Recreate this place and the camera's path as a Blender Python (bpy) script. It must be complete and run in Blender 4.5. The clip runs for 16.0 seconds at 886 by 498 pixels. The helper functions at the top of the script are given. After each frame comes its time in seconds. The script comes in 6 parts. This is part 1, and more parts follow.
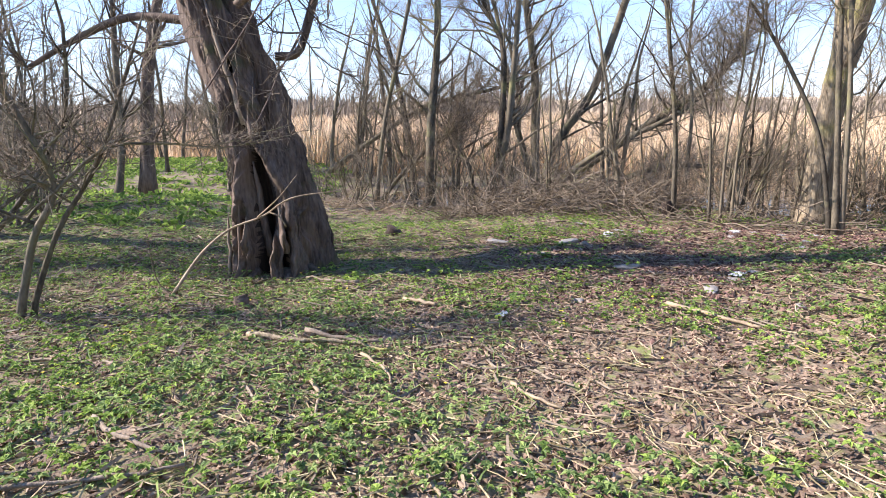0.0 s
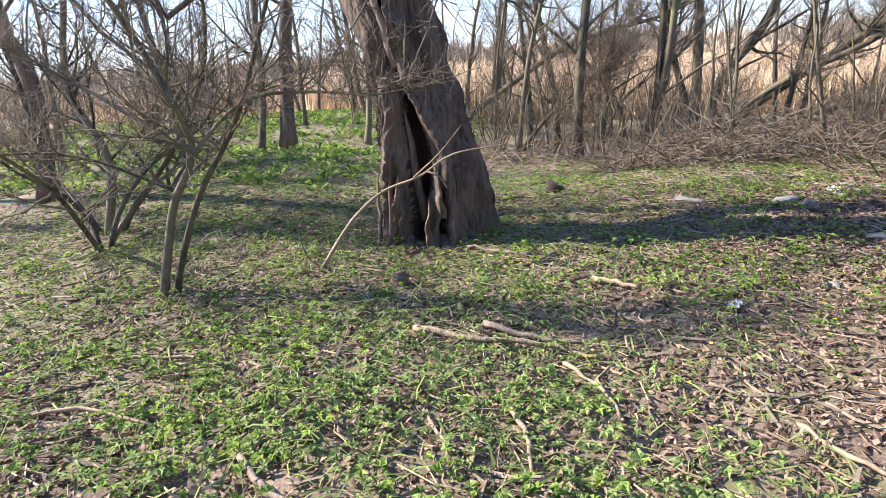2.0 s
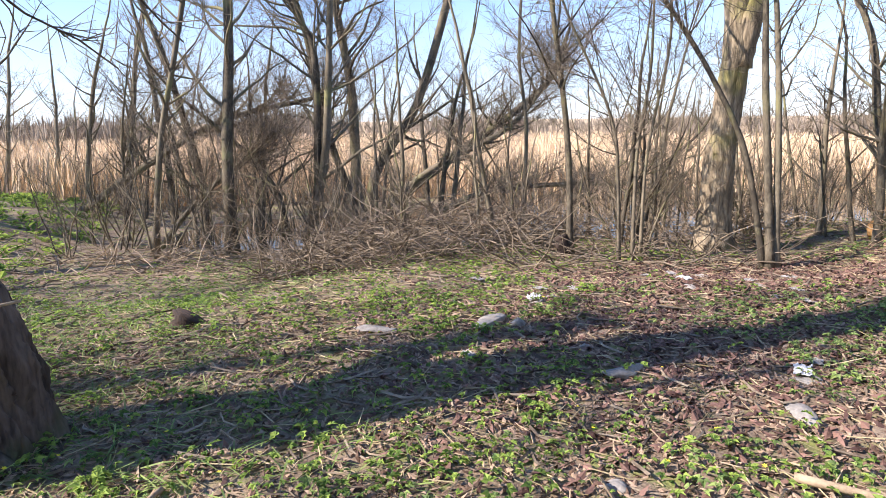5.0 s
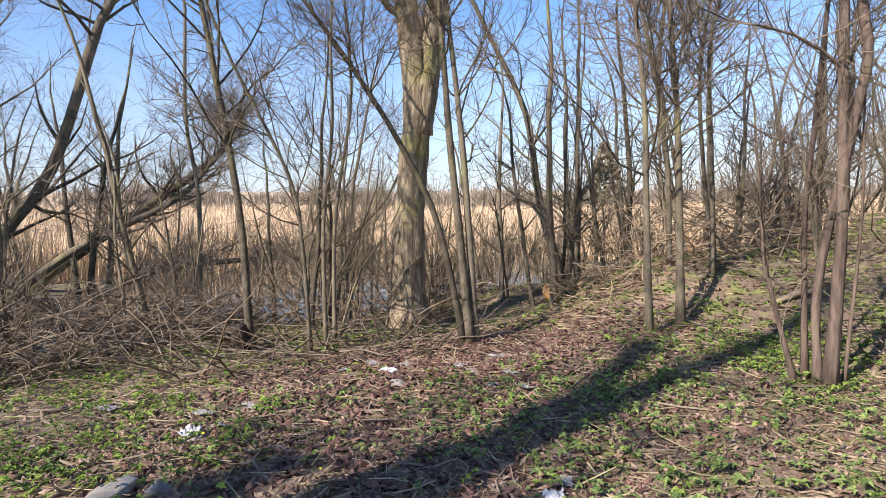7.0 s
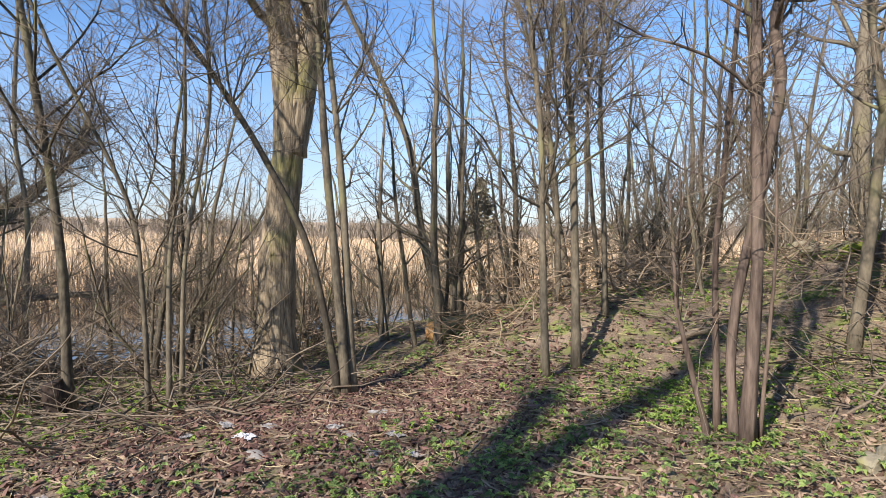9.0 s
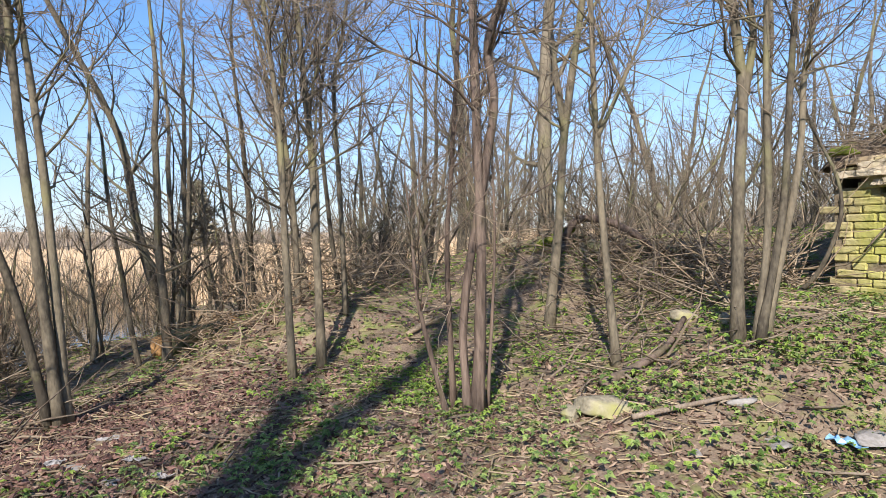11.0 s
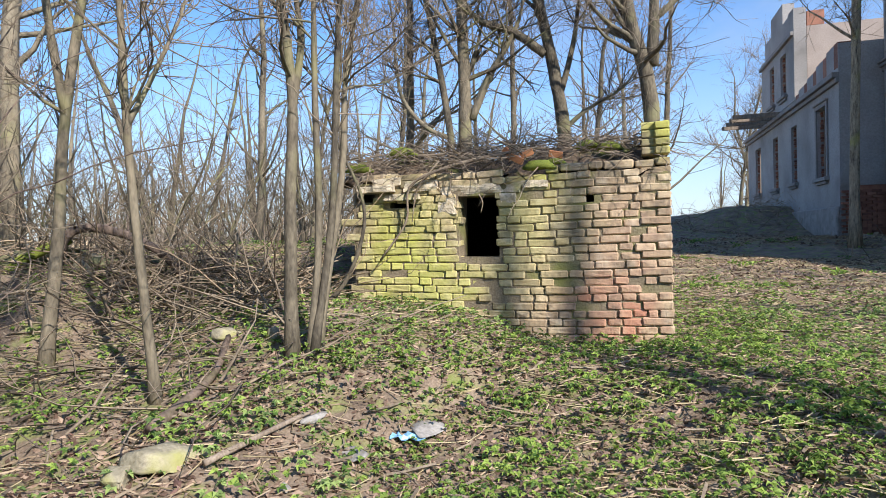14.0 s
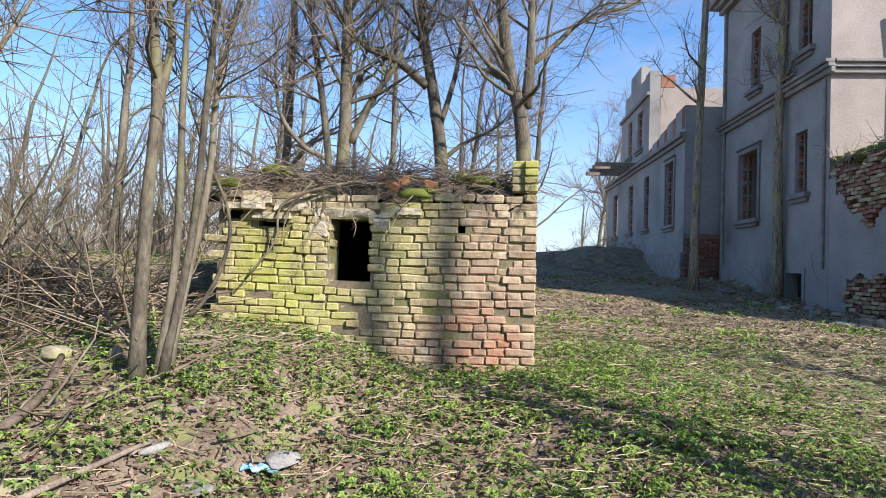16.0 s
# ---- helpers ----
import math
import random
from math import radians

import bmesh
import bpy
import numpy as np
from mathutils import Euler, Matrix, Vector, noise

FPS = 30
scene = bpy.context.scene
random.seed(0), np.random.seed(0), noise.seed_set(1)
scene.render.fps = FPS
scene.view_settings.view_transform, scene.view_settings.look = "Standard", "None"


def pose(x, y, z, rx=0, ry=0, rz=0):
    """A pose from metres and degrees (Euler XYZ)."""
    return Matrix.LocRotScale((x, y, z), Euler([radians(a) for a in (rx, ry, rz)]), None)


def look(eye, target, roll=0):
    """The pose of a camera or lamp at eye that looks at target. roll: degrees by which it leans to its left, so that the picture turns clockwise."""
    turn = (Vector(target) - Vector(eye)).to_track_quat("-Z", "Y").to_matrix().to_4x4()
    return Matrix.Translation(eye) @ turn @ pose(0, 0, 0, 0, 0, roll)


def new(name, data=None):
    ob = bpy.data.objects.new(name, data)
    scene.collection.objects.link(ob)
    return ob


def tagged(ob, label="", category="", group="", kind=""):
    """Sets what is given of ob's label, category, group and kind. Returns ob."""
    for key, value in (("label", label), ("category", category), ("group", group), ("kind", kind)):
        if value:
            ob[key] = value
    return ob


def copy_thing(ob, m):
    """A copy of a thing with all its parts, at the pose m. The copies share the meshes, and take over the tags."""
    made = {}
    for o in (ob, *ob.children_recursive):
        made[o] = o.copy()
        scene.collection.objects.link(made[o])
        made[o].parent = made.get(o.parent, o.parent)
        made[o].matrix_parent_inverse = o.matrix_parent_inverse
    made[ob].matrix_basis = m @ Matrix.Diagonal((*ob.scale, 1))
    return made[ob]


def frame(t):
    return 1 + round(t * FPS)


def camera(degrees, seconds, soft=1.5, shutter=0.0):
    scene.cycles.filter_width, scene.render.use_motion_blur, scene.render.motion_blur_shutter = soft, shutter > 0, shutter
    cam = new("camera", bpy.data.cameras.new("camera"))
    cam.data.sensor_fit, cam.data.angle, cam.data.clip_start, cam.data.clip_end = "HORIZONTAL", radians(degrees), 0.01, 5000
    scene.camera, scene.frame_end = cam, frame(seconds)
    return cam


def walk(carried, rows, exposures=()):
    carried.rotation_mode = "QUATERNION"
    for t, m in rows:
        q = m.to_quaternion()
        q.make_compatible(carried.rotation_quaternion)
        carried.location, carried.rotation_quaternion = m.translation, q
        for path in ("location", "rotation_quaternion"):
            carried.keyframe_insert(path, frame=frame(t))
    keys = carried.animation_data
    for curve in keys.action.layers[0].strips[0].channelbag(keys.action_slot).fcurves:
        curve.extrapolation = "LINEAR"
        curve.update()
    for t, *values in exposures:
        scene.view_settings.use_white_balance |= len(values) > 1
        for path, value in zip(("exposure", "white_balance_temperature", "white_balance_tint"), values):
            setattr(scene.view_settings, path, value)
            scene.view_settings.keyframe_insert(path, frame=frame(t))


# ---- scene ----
cam = camera(70.5, 16.0, soft=0.9)

# camera path: seconds, eye, target, roll
PATH = [
    (0, (0.486, -1.861, 1.732), (0.482, 0.097, 1.321), -0.7),
    (0.5, (0.352, -1.564, 1.727), (0.165, 0.373, 1.265), -2.6),
    (1, (0.233, -1.292, 1.701), (-0.211, 0.591, 1.194), -4.7),
    (1.5, (0.087, -1.04, 1.679), (-0.408, 0.821, 1.14), -4.0),
    (2, (-0.069, -0.776, 1.659), (-0.469, 1.103, 1.102), -3.5),
    (2.5, (-0.091, -0.442, 1.629), (-0.245, 1.467, 1.051), -2.7),
    (3, (-0.052, -0.037, 1.621), (0.041, 1.878, 1.051), -1.5),
    (3.5, (0.008, 0.395, 1.592), (0.41, 2.278, 1.052), 0.5),
    (5.8, (0.451, 2.184, 1.604), (1.172, 4.035, 1.377), -1.3),
    (6, (0.544, 2.303, 1.593), (1.328, 4.132, 1.393), -1.1),
    (6.5, (0.844, 2.589, 1.54), (1.96, 4.241, 1.376), -1.4),
    (7, (1.086, 2.859, 1.529), (2.528, 4.236, 1.381), -1.3),
    (7.5, (1.25, 2.994, 1.532), (2.717, 4.349, 1.427), -0.2),
    (8, (1.409, 3.152, 1.53), (2.886, 4.498, 1.451), 0.7),
    (8.5, (1.579, 3.319, 1.524), (3.153, 4.553, 1.473), 0.4),
    (9, (1.666, 3.396, 1.512), (3.356, 4.466, 1.463), -0.1),
    (9.2, (1.675, 3.413, 1.509), (3.411, 4.405, 1.46), -0.1),
    (11.3, (1.498, 3.52, 1.482), (3.492, 3.661, 1.435), -1.6),
    (11.5, (1.5, 3.533, 1.479), (3.499, 3.59, 1.431), -1.6),
    (12, (1.601, 3.573, 1.463), (3.591, 3.382, 1.408), -1.2),
    (12.5, (1.783, 3.643, 1.444), (3.712, 3.116, 1.388), -0.9),
    (13, (1.982, 3.775, 1.435), (3.792, 2.924, 1.388), -0.5),
    (13.5, (2.122, 3.869, 1.429), (3.827, 2.824, 1.386), -0.4),
    (14, (2.21, 3.832, 1.43), (3.788, 2.603, 1.399), -1.5),
    (14.5, (2.208, 3.82, 1.429), (3.721, 2.512, 1.382), -1.3),
    (15, (2.21, 3.817, 1.432), (3.654, 2.434, 1.414), -0.2),
    (15.5, (2.211, 3.808, 1.432), (3.596, 2.365, 1.443), 1.1),
    (16, (2.221, 3.794, 1.434), (3.522, 2.276, 1.485), 1.8),
]
walk(cam, [(t, look(eye, target, roll)) for t, eye, target, roll in PATH],
     exposures=[(0.0, 1.25, 6450, 19), (3.5, 1.36, 6600, 19), (5.8, 1.0, 6650, 20), (7.0, 0.72, 6650, 18), (9.0, 0.58, 6600, 15), (11.3, 0.64, 6450, 14), (12.5, 0.66, 6350, 13), (16.0, 0.78, 6300, 13)])

# ---- light ----
SUN_FROM = Vector((-0.99, 0.05, 0.0)).normalized()
SUN_UP = radians(36)
world = bpy.data.worlds.new("sky")
scene.world = world
world.use_nodes = True
wn = world.node_tree.nodes
sky = wn.new("ShaderNodeTexSky")
sky.sky_type = "NISHITA"
sky.sun_disc = False
sky.sun_elevation = SUN_UP
sky.sun_rotation = math.atan2(SUN_FROM.x, SUN_FROM.y)
sky.air_density, sky.dust_density, sky.ozone_density = 0.85, 0.1, 2.6
wn["Background"].inputs[1].default_value = 0.147
# thin wisps of cloud, thicker towards the hazy horizon
wl = world.node_tree.links
w_dir = wn.new("ShaderNodeTexCoord")
w_map = wn.new("ShaderNodeMapping")
w_map.inputs["Scale"].default_value = (1.0, 1.0, 2.6)
w_noise = wn.new("ShaderNodeTexNoise")
w_noise.inputs["Scale"].default_value, w_noise.inputs["Detail"].default_value, w_noise.inputs["Roughness"].default_value = 2.6, 9, 0.62
w_range = wn.new("ShaderNodeMapRange")
w_range.inputs[1].default_value, w_range.inputs[2].default_value, w_range.inputs[4].default_value = 0.48, 0.76, 0.5
w_z = wn.new("ShaderNodeSeparateXYZ")
w_haze = wn.new("ShaderNodeMapRange")
w_haze.inputs[1].default_value, w_haze.inputs[2].default_value, w_haze.inputs[3].default_value, w_haze.inputs[4].default_value = 0.0, 0.28, 0.8, 0.0
w_max = wn.new("ShaderNodeMath")
w_max.operation = "MAXIMUM"
w_mix = wn.new("ShaderNodeMix")
w_mix.data_type = "RGBA"
w_mix.inputs[7].default_value = (2.35, 2.75, 3.4, 1)
wl.new(w_dir.outputs["Generated"], w_map.inputs[0]), wl.new(w_map.outputs[0], w_noise.inputs[0]), wl.new(w_noise.outputs[0], w_range.inputs[0])
wl.new(w_dir.outputs["Generated"], w_z.inputs[0]), wl.new(w_z.outputs[2], w_haze.inputs[0])
wl.new(w_range.outputs[0], w_max.inputs[0]), wl.new(w_haze.outputs[0], w_max.inputs[1])
w_blue = wn.new("ShaderNodeHueSaturation")
w_blue.inputs["Saturation"].default_value = 1.15
wl.new(sky.outputs[0], w_blue.inputs["Color"])
wl.new(w_max.outputs[0], w_mix.inputs[0]), wl.new(w_blue.outputs[0], w_mix.inputs[6])
wl.new(w_mix.outputs[2], wn["Background"].inputs[0])
sun_data = bpy.data.lights.new("sun", "SUN")
sun_data.energy, sun_data.angle, sun_data.color = 4.8, radians(0.9), (1.0, 0.94, 0.85)
sun = new("sun", sun_data)
sun_dir = Vector((SUN_FROM.x * math.cos(SUN_UP), SUN_FROM.y * math.cos(SUN_UP), math.sin(SUN_UP)))
sun.matrix_world = look(sun_dir * 60, (0, 0, 0))


# ---- materials ----
def material(name, dark, light, rough=0.85, scale=6.0, bump=0.3, fine=60.0, island=0.0, random_shift=0.0, spec=0.3, third=None, third_scale=1.2, third_at=(0.5, 0.65), stretch=(1, 1, 1), glow=0.0):
    """Two noise scales between two colours, an optional third colour in patches, and a bump."""
    m = bpy.data.materials.new(name)
    m.use_nodes = True
    n, l = m.node_tree.nodes, m.node_tree.links
    b = n["Principled BSDF"]
    tc = n.new("ShaderNodeTexCoord")
    mp = n.new("ShaderNodeMapping")
    mp.inputs["Scale"].default_value = stretch
    l.new(tc.outputs["Object"], mp.inputs[0])
    big = n.new("ShaderNodeTexNoise")
    big.inputs["Scale"].default_value, big.inputs["Detail"].default_value = scale, 6
    small = n.new("ShaderNodeTexNoise")
    small.inputs["Scale"].default_value, small.inputs["Detail"].default_value = fine, 4
    l.new(mp.outputs[0], big.inputs[0]), l.new(mp.outputs[0], small.inputs[0])
    mix = n.new("ShaderNodeMath")
    mix.operation = "MULTIPLY_ADD"
    mix.inputs[1].default_value = 0.45
    l.new(small.outputs[0], mix.inputs[0])
    half = n.new("ShaderNodeMath")
    half.operation, half.inputs[1].default_value = "MULTIPLY", 0.55
    l.new(big.outputs[0], half.inputs[0]), l.new(half.outputs[0], mix.inputs[2])
    value = mix.outputs[0]
    for amount, kind, out in ((island, "ShaderNodeNewGeometry", "Random Per Island"), (random_shift, "ShaderNodeObjectInfo", "Random")):
        if amount:
            g = n.new(kind)
            add = n.new("ShaderNodeMath")
            add.operation, add.inputs[1].default_value = "MULTIPLY_ADD", amount
            sub = n.new("ShaderNodeMath")
            sub.operation, sub.inputs[1].default_value = "SUBTRACT", 0.5
            l.new(g.outputs[out], sub.inputs[0])
            l.new(sub.outputs[0], add.inputs[0]), l.new(value, add.inputs[2])
            value = add.outputs[0]
    ramp = n.new("ShaderNodeValToRGB")
    ramp.color_ramp.elements[0].position, ramp.color_ramp.elements[1].position = 0.32, 0.68
    ramp.color_ramp.elements[0].color, ramp.color_ramp.elements[1].color = (*dark, 1), (*light, 1)
    l.new(value, ramp.inputs[0])
    colour = ramp.outputs[0]
    if third:
        t = n.new("ShaderNodeTexNoise")
        t.inputs["Scale"].default_value, t.inputs["Detail"].default_value = third_scale, 5
        l.new(tc.outputs["Object"], t.inputs[0])
        r = n.new("ShaderNodeMapRange")
        r.inputs[1].default_value, r.inputs[2].default_value = third_at
        l.new(t.outputs[0], r.inputs[0])
        mx = n.new("ShaderNodeMix")
        mx.data_type = "RGBA"
        mx.inputs[7].default_value = (*third, 1)
        l.new(r.outputs[0], mx.inputs[0]), l.new(colour, mx.inputs[6])
        colour = mx.outputs[2]
    l.new(colour, b.inputs["Base Color"])
    b.inputs["Roughness"].default_value = rough
    b.inputs["Specular IOR Level"].default_value = spec
    if bump:
        bp = n.new("ShaderNodeBump")
        bp.inputs["Strength"].default_value, bp.inputs["Distance"].default_value = bump, 0.02
        l.new(mix.outputs[0], bp.inputs["Height"]), l.new(bp.outputs[0], b.inputs["Normal"])
    if glow:
        # thin leaves let light through
        tl = n.new("ShaderNodeBsdfTranslucent")
        ms = n.new("ShaderNodeMixShader")
        ms.inputs[0].default_value = glow
        l.new(colour, tl.inputs[0])
        l.new(b.outputs[0], ms.inputs[1]), l.new(tl.outputs[0], ms.inputs[2]), l.new(ms.outputs[0], n["Material Output"].inputs[0])
    return m


def two_zone(m, other, lo, hi, axis=None):
    """Fades the colour of material m to another one with the distance from the clearing, or along an axis."""
    n, l = m.node_tree.nodes, m.node_tree.links
    b = n["Principled BSDF"]
    was = b.inputs["Base Color"].links[0].from_socket
    g = n.new("ShaderNodeNewGeometry")
    if axis is None:
        d = n.new("ShaderNodeVectorMath")
        d.operation = "DISTANCE"
        d.inputs[1].default_value = (3, 2, 0)
        l.new(g.outputs["Position"], d.inputs[0])
        value = d.outputs["Value"]
    else:
        s = n.new("ShaderNodeSeparateXYZ")
        l.new(g.outputs["Position"], s.inputs[0])
        value = s.outputs[axis]
    r = n.new("ShaderNodeMapRange")
    r.inputs[1].default_value, r.inputs[2].default_value = lo, hi
    l.new(value, r.inputs[0])
    mx = n.new("ShaderNodeMix")
    mx.data_type = "RGBA"
    mx.inputs[7].default_value = (*other, 1)
    l.new(r.outputs[0], mx.inputs[0]), l.new(was, mx.inputs[6])
    l.new(mx.outputs[2], b.inputs["Base Color"])
    return m


def plain(name, colour, rough=0.5, metal=0.0):
    m = bpy.data.materials.new(name)
    m.use_nodes = True
    b = m.node_tree.nodes["Principled BSDF"]
    b.inputs["Base Color"].default_value = (*colour, 1)
    b.inputs["Roughness"].default_value, b.inputs["Metallic"].default_value = rough, metal
    return m


SOIL = material("soil", (0.07, 0.048, 0.034), (0.33, 0.25, 0.175), scale=3.5, fine=60, bump=1.0, third=(0.20, 0.22, 0.07), third_scale=5, third_at=(0.5, 0.66))
two_zone(SOIL, (0.55, 0.42, 0.27), 26, 40)
DARK_BARK = material("old_bark", (0.045, 0.031, 0.024), (0.25, 0.185, 0.14), scale=5, fine=26, bump=1.0, stretch=(1.6, 1.6, 0.28), third=(0.10, 0.10, 0.04), third_scale=2.5, third_at=(0.6, 0.75))
DEAD_WOOD = material("split_wood", (0.14, 0.105, 0.075), (0.36, 0.29, 0.22), scale=5, fine=40, bump=0.7, stretch=(2, 2, 0.15))
# dark rotten wood; in the trunk's splits it also paints the shade
ROT_AND_SHADE = material("dark_rot_and_shade", (0.02, 0.014, 0.011), (0.075, 0.052, 0.04), scale=8, fine=40, bump=0.8, stretch=(2, 2, 0.3))
BARK = material("grey_bark", (0.060, 0.050, 0.036), (0.235, 0.198, 0.135), scale=7, fine=45, bump=0.7, random_shift=0.3, stretch=(1, 1, 0.4), third=(0.23, 0.22, 0.10), third_scale=1.7, third_at=(0.52, 0.72))
OAK_BARK = material("furrowed_bark", (0.055, 0.04, 0.026), (0.52, 0.42, 0.28), scale=9, fine=34, bump=1.0, stretch=(2, 2, 0.3), third=(0.36, 0.34, 0.10), third_scale=1.3, third_at=(0.54, 0.72))
TWIG = material("twig_bark", (0.095, 0.072, 0.052), (0.30, 0.24, 0.168), scale=9, bump=0, island=0.35, rough=0.7)
PALE_TWIG = material("pale_twig", (0.16, 0.115, 0.075), (0.42, 0.325, 0.215), scale=9, bump=0, island=0.4, rough=0.7)
DEAD_LEAF = material("dead_leaf", (0.13, 0.08, 0.055), (0.43, 0.31, 0.22), scale=9, bump=0, island=0.6, rough=0.7, glow=0.2)
RED_LEAF = material("rotting_leaf", (0.065, 0.034, 0.027), (0.22, 0.125, 0.095), scale=9, bump=0, island=0.6, rough=0.7)
LEAF = material("ground_leaf", (0.10, 0.18, 0.04), (0.35, 0.47, 0.10), scale=3, fine=30, bump=0, island=0.6, rough=0.65, spec=0.2, glow=0.4)
PALE_LEAF = material("pale_leaf", (0.12, 0.19, 0.06), (0.34, 0.44, 0.14), scale=3, fine=30, bump=0, island=0.7, rough=0.6, spec=0.25, glow=0.35)
PETAL = material("yellow_petal", (0.75, 0.62, 0.04), (0.85, 0.74, 0.08), scale=20, bump=0, rough=0.5)
REED = material("dry_reed", (0.50, 0.36, 0.21), (0.80, 0.62, 0.42), scale=2, bump=0, island=0.4, rough=0.6)
GRASS = material("dry_grass", (0.23, 0.18, 0.09), (0.52, 0.43, 0.25), scale=3, bump=0, island=0.4, rough=0.7)
MOSS = material("moss", (0.07, 0.09, 0.015), (0.22, 0.26, 0.04), scale=8, fine=70, bump=0.8)
STONE = material("mossy_stone", (0.17, 0.15, 0.10), (0.45, 0.40, 0.28), scale=4, fine=40, bump=0.7, third=(0.33, 0.32, 0.12), third_scale=3, third_at=(0.5, 0.65))
SLAB = material("grey_slab", (0.18, 0.165, 0.147), (0.39, 0.365, 0.33), scale=5, fine=50, bump=0.5)
BRICK = material("weathered_brick", (0.24, 0.17, 0.10), (0.50, 0.40, 0.25), scale=5, fine=45, bump=0.8, random_shift=0.45, third=(0.40, 0.21, 0.13), third_scale=1.4, third_at=(0.56, 0.68))
MORTAR = material("old_mortar", (0.085, 0.064, 0.042), (0.20, 0.155, 0.10), scale=6, fine=60, bump=0.8)
RED_BRICK = material("red_brick", (0.17, 0.075, 0.05), (0.36, 0.17, 0.11), scale=6, fine=50, bump=0.7, random_shift=0.4)
PLASTER = material("grey_plaster", (0.25, 0.24, 0.225), (0.42, 0.40, 0.375), scale=1.1, fine=22, bump=0.35, third=(0.19, 0.178, 0.165), third_scale=0.55, third_at=(0.5, 0.72))
PALE_PLASTER = material("pale_plaster", (0.27, 0.225, 0.19), (0.42, 0.355, 0.31), scale=1.2, fine=25, bump=0.3)
TRIM = material("weathered_trim", (0.17, 0.16, 0.15), (0.30, 0.28, 0.26), scale=2, fine=30, bump=0.4)
# near-black, so the shade of unlit rooms is put into the colour
INSIDE_SHADE = material("interior_shade", (0.02, 0.017, 0.014), (0.06, 0.05, 0.04), scale=2, bump=0.3)
PLASTIC_BLUE = plain("blue_plastic", (0.22, 0.42, 0.62), 0.35)
PLASTIC_WHITE = plain("white_plastic", (0.55, 0.56, 0.57), 0.4)
DIRTY_WHITE = material("dirty_scrap", (0.16, 0.145, 0.13), (0.46, 0.44, 0.42), scale=14, fine=60, bump=0.2, rough=0.7)
PLASTIC_GREEN = plain("turquoise_plastic", (0.10, 0.40, 0.36), 0.4)
FIR = material("fir_needles", (0.15, 0.14, 0.095), (0.30, 0.26, 0.17), scale=3, bump=0, island=0.4)
FAR_TWIG = material("far_scrub", (0.20, 0.16, 0.12), (0.36, 0.30, 0.23), scale=0.2, fine=2, bump=0, island=0.5)
WATER = bpy.data.materials.new("pond_water")
WATER.use_nodes = True
wb = WATER.node_tree.nodes["Principled BSDF"]
wb.inputs["Base Color"].default_value = (0.035, 0.035, 0.03, 1)
wb.inputs["Roughness"].default_value = 0.06
wt = WATER.node_tree.nodes.new("ShaderNodeTexNoise")
wt.inputs["Scale"].default_value = 3.0
wbump = WATER.node_tree.nodes.new("ShaderNodeBump")
wbump.inputs["Strength"].default_value, wbump.inputs["Distance"].default_value = 0.12, 0.05
WATER.node_tree.links.new(wt.outputs[0], wbump.inputs["Height"])
WATER.node_tree.links.new(wbump.outputs[0], wb.inputs["Normal"])


# ---- mesh helpers ----
def mesh_of(name, verts, faces, mat, smooth=False):
    me = bpy.data.meshes.new(name)
    me.from_pydata([tuple(v) for v in verts], [], faces)
    me.materials.append(mat)
    if smooth:
        me.polygons.foreach_set("use_smooth", [True] * len(me.polygons))
    me.update()
    return me


def part(name, data, mat, parent, label=""):
    """Links a bmesh or a (vertices, faces) pair as one mesh object under a thing or part."""
    if isinstance(data, bmesh.types.BMesh):
        me = bpy.data.meshes.new(name)
        data.to_mesh(me)
        data.free()
        me.materials.append(mat)
    elif isinstance(data, bpy.types.Mesh):
        me = data
    else:
        me = mesh_of(name, data[0], data[1], mat, smooth=len(data) > 2)
    ob = new(name, me)
    ob.parent = parent
    if label:
        ob["label"] = label
    return ob


def thing(name, label, category, at=(0, 0, 0), group="", kind="", m=None):
    ob = new(name)
    ob.matrix_world = m if m is not None else Matrix.Translation(at)
    return tagged(ob, label, category, group, kind)


class Tubes:
    """Collects tapered tubes into one mesh."""

    def __init__(self):
        self.v, self.f, self.n = [], [], 0

    def add(self, pts, radii, sides=5, wobble=0.0, rng=None, cap=True):
        p = np.asarray(pts, float)
        r = np.asarray(radii, float)
        t = np.gradient(p, axis=0)
        t /= np.linalg.norm(t, axis=1)[:, None] + 1e-9
        ref = np.array([1.0, 0.0, 0.0]) if abs(t[0, 0]) < 0.8 else np.array([0.0, 1.0, 0.0])
        a = np.cross(t, ref)
        a /= np.linalg.norm(a, axis=1)[:, None] + 1e-9
        b = np.cross(t, a)
        ang = np.arange(sides) * 2 * np.pi / sides
        rr = r[:, None] * np.ones(sides)
        if wobble and rng is not None:
            rr = rr * (1 + wobble * rng.standard_normal(rr.shape))
        ring = p[:, None, :] + rr[..., None] * (np.cos(ang)[None, :, None] * a[:, None, :] + np.sin(ang)[None, :, None] * b[:, None, :])
        k = len(p)
        self.v.append(ring.reshape(-1, 3))
        i = np.arange(k - 1)[:, None] * sides
        j = np.arange(sides)[None, :]
        j2 = (j + 1) % sides
        q = np.stack([i + j, i + j2, i + sides + j2, i + sides + j], -1).reshape(-1, 4) + self.n
        self.f.extend(map(tuple, q.tolist()))
        if cap:
            self.f.append(tuple(self.n + (k - 1) * sides + np.arange(sides)))
            self.f.append(tuple(self.n + np.arange(sides)[::-1]))
        self.n += k * sides

    def data(self):
        return (np.concatenate(self.v), [tuple(int(c) for c in f) for f in self.f], True)


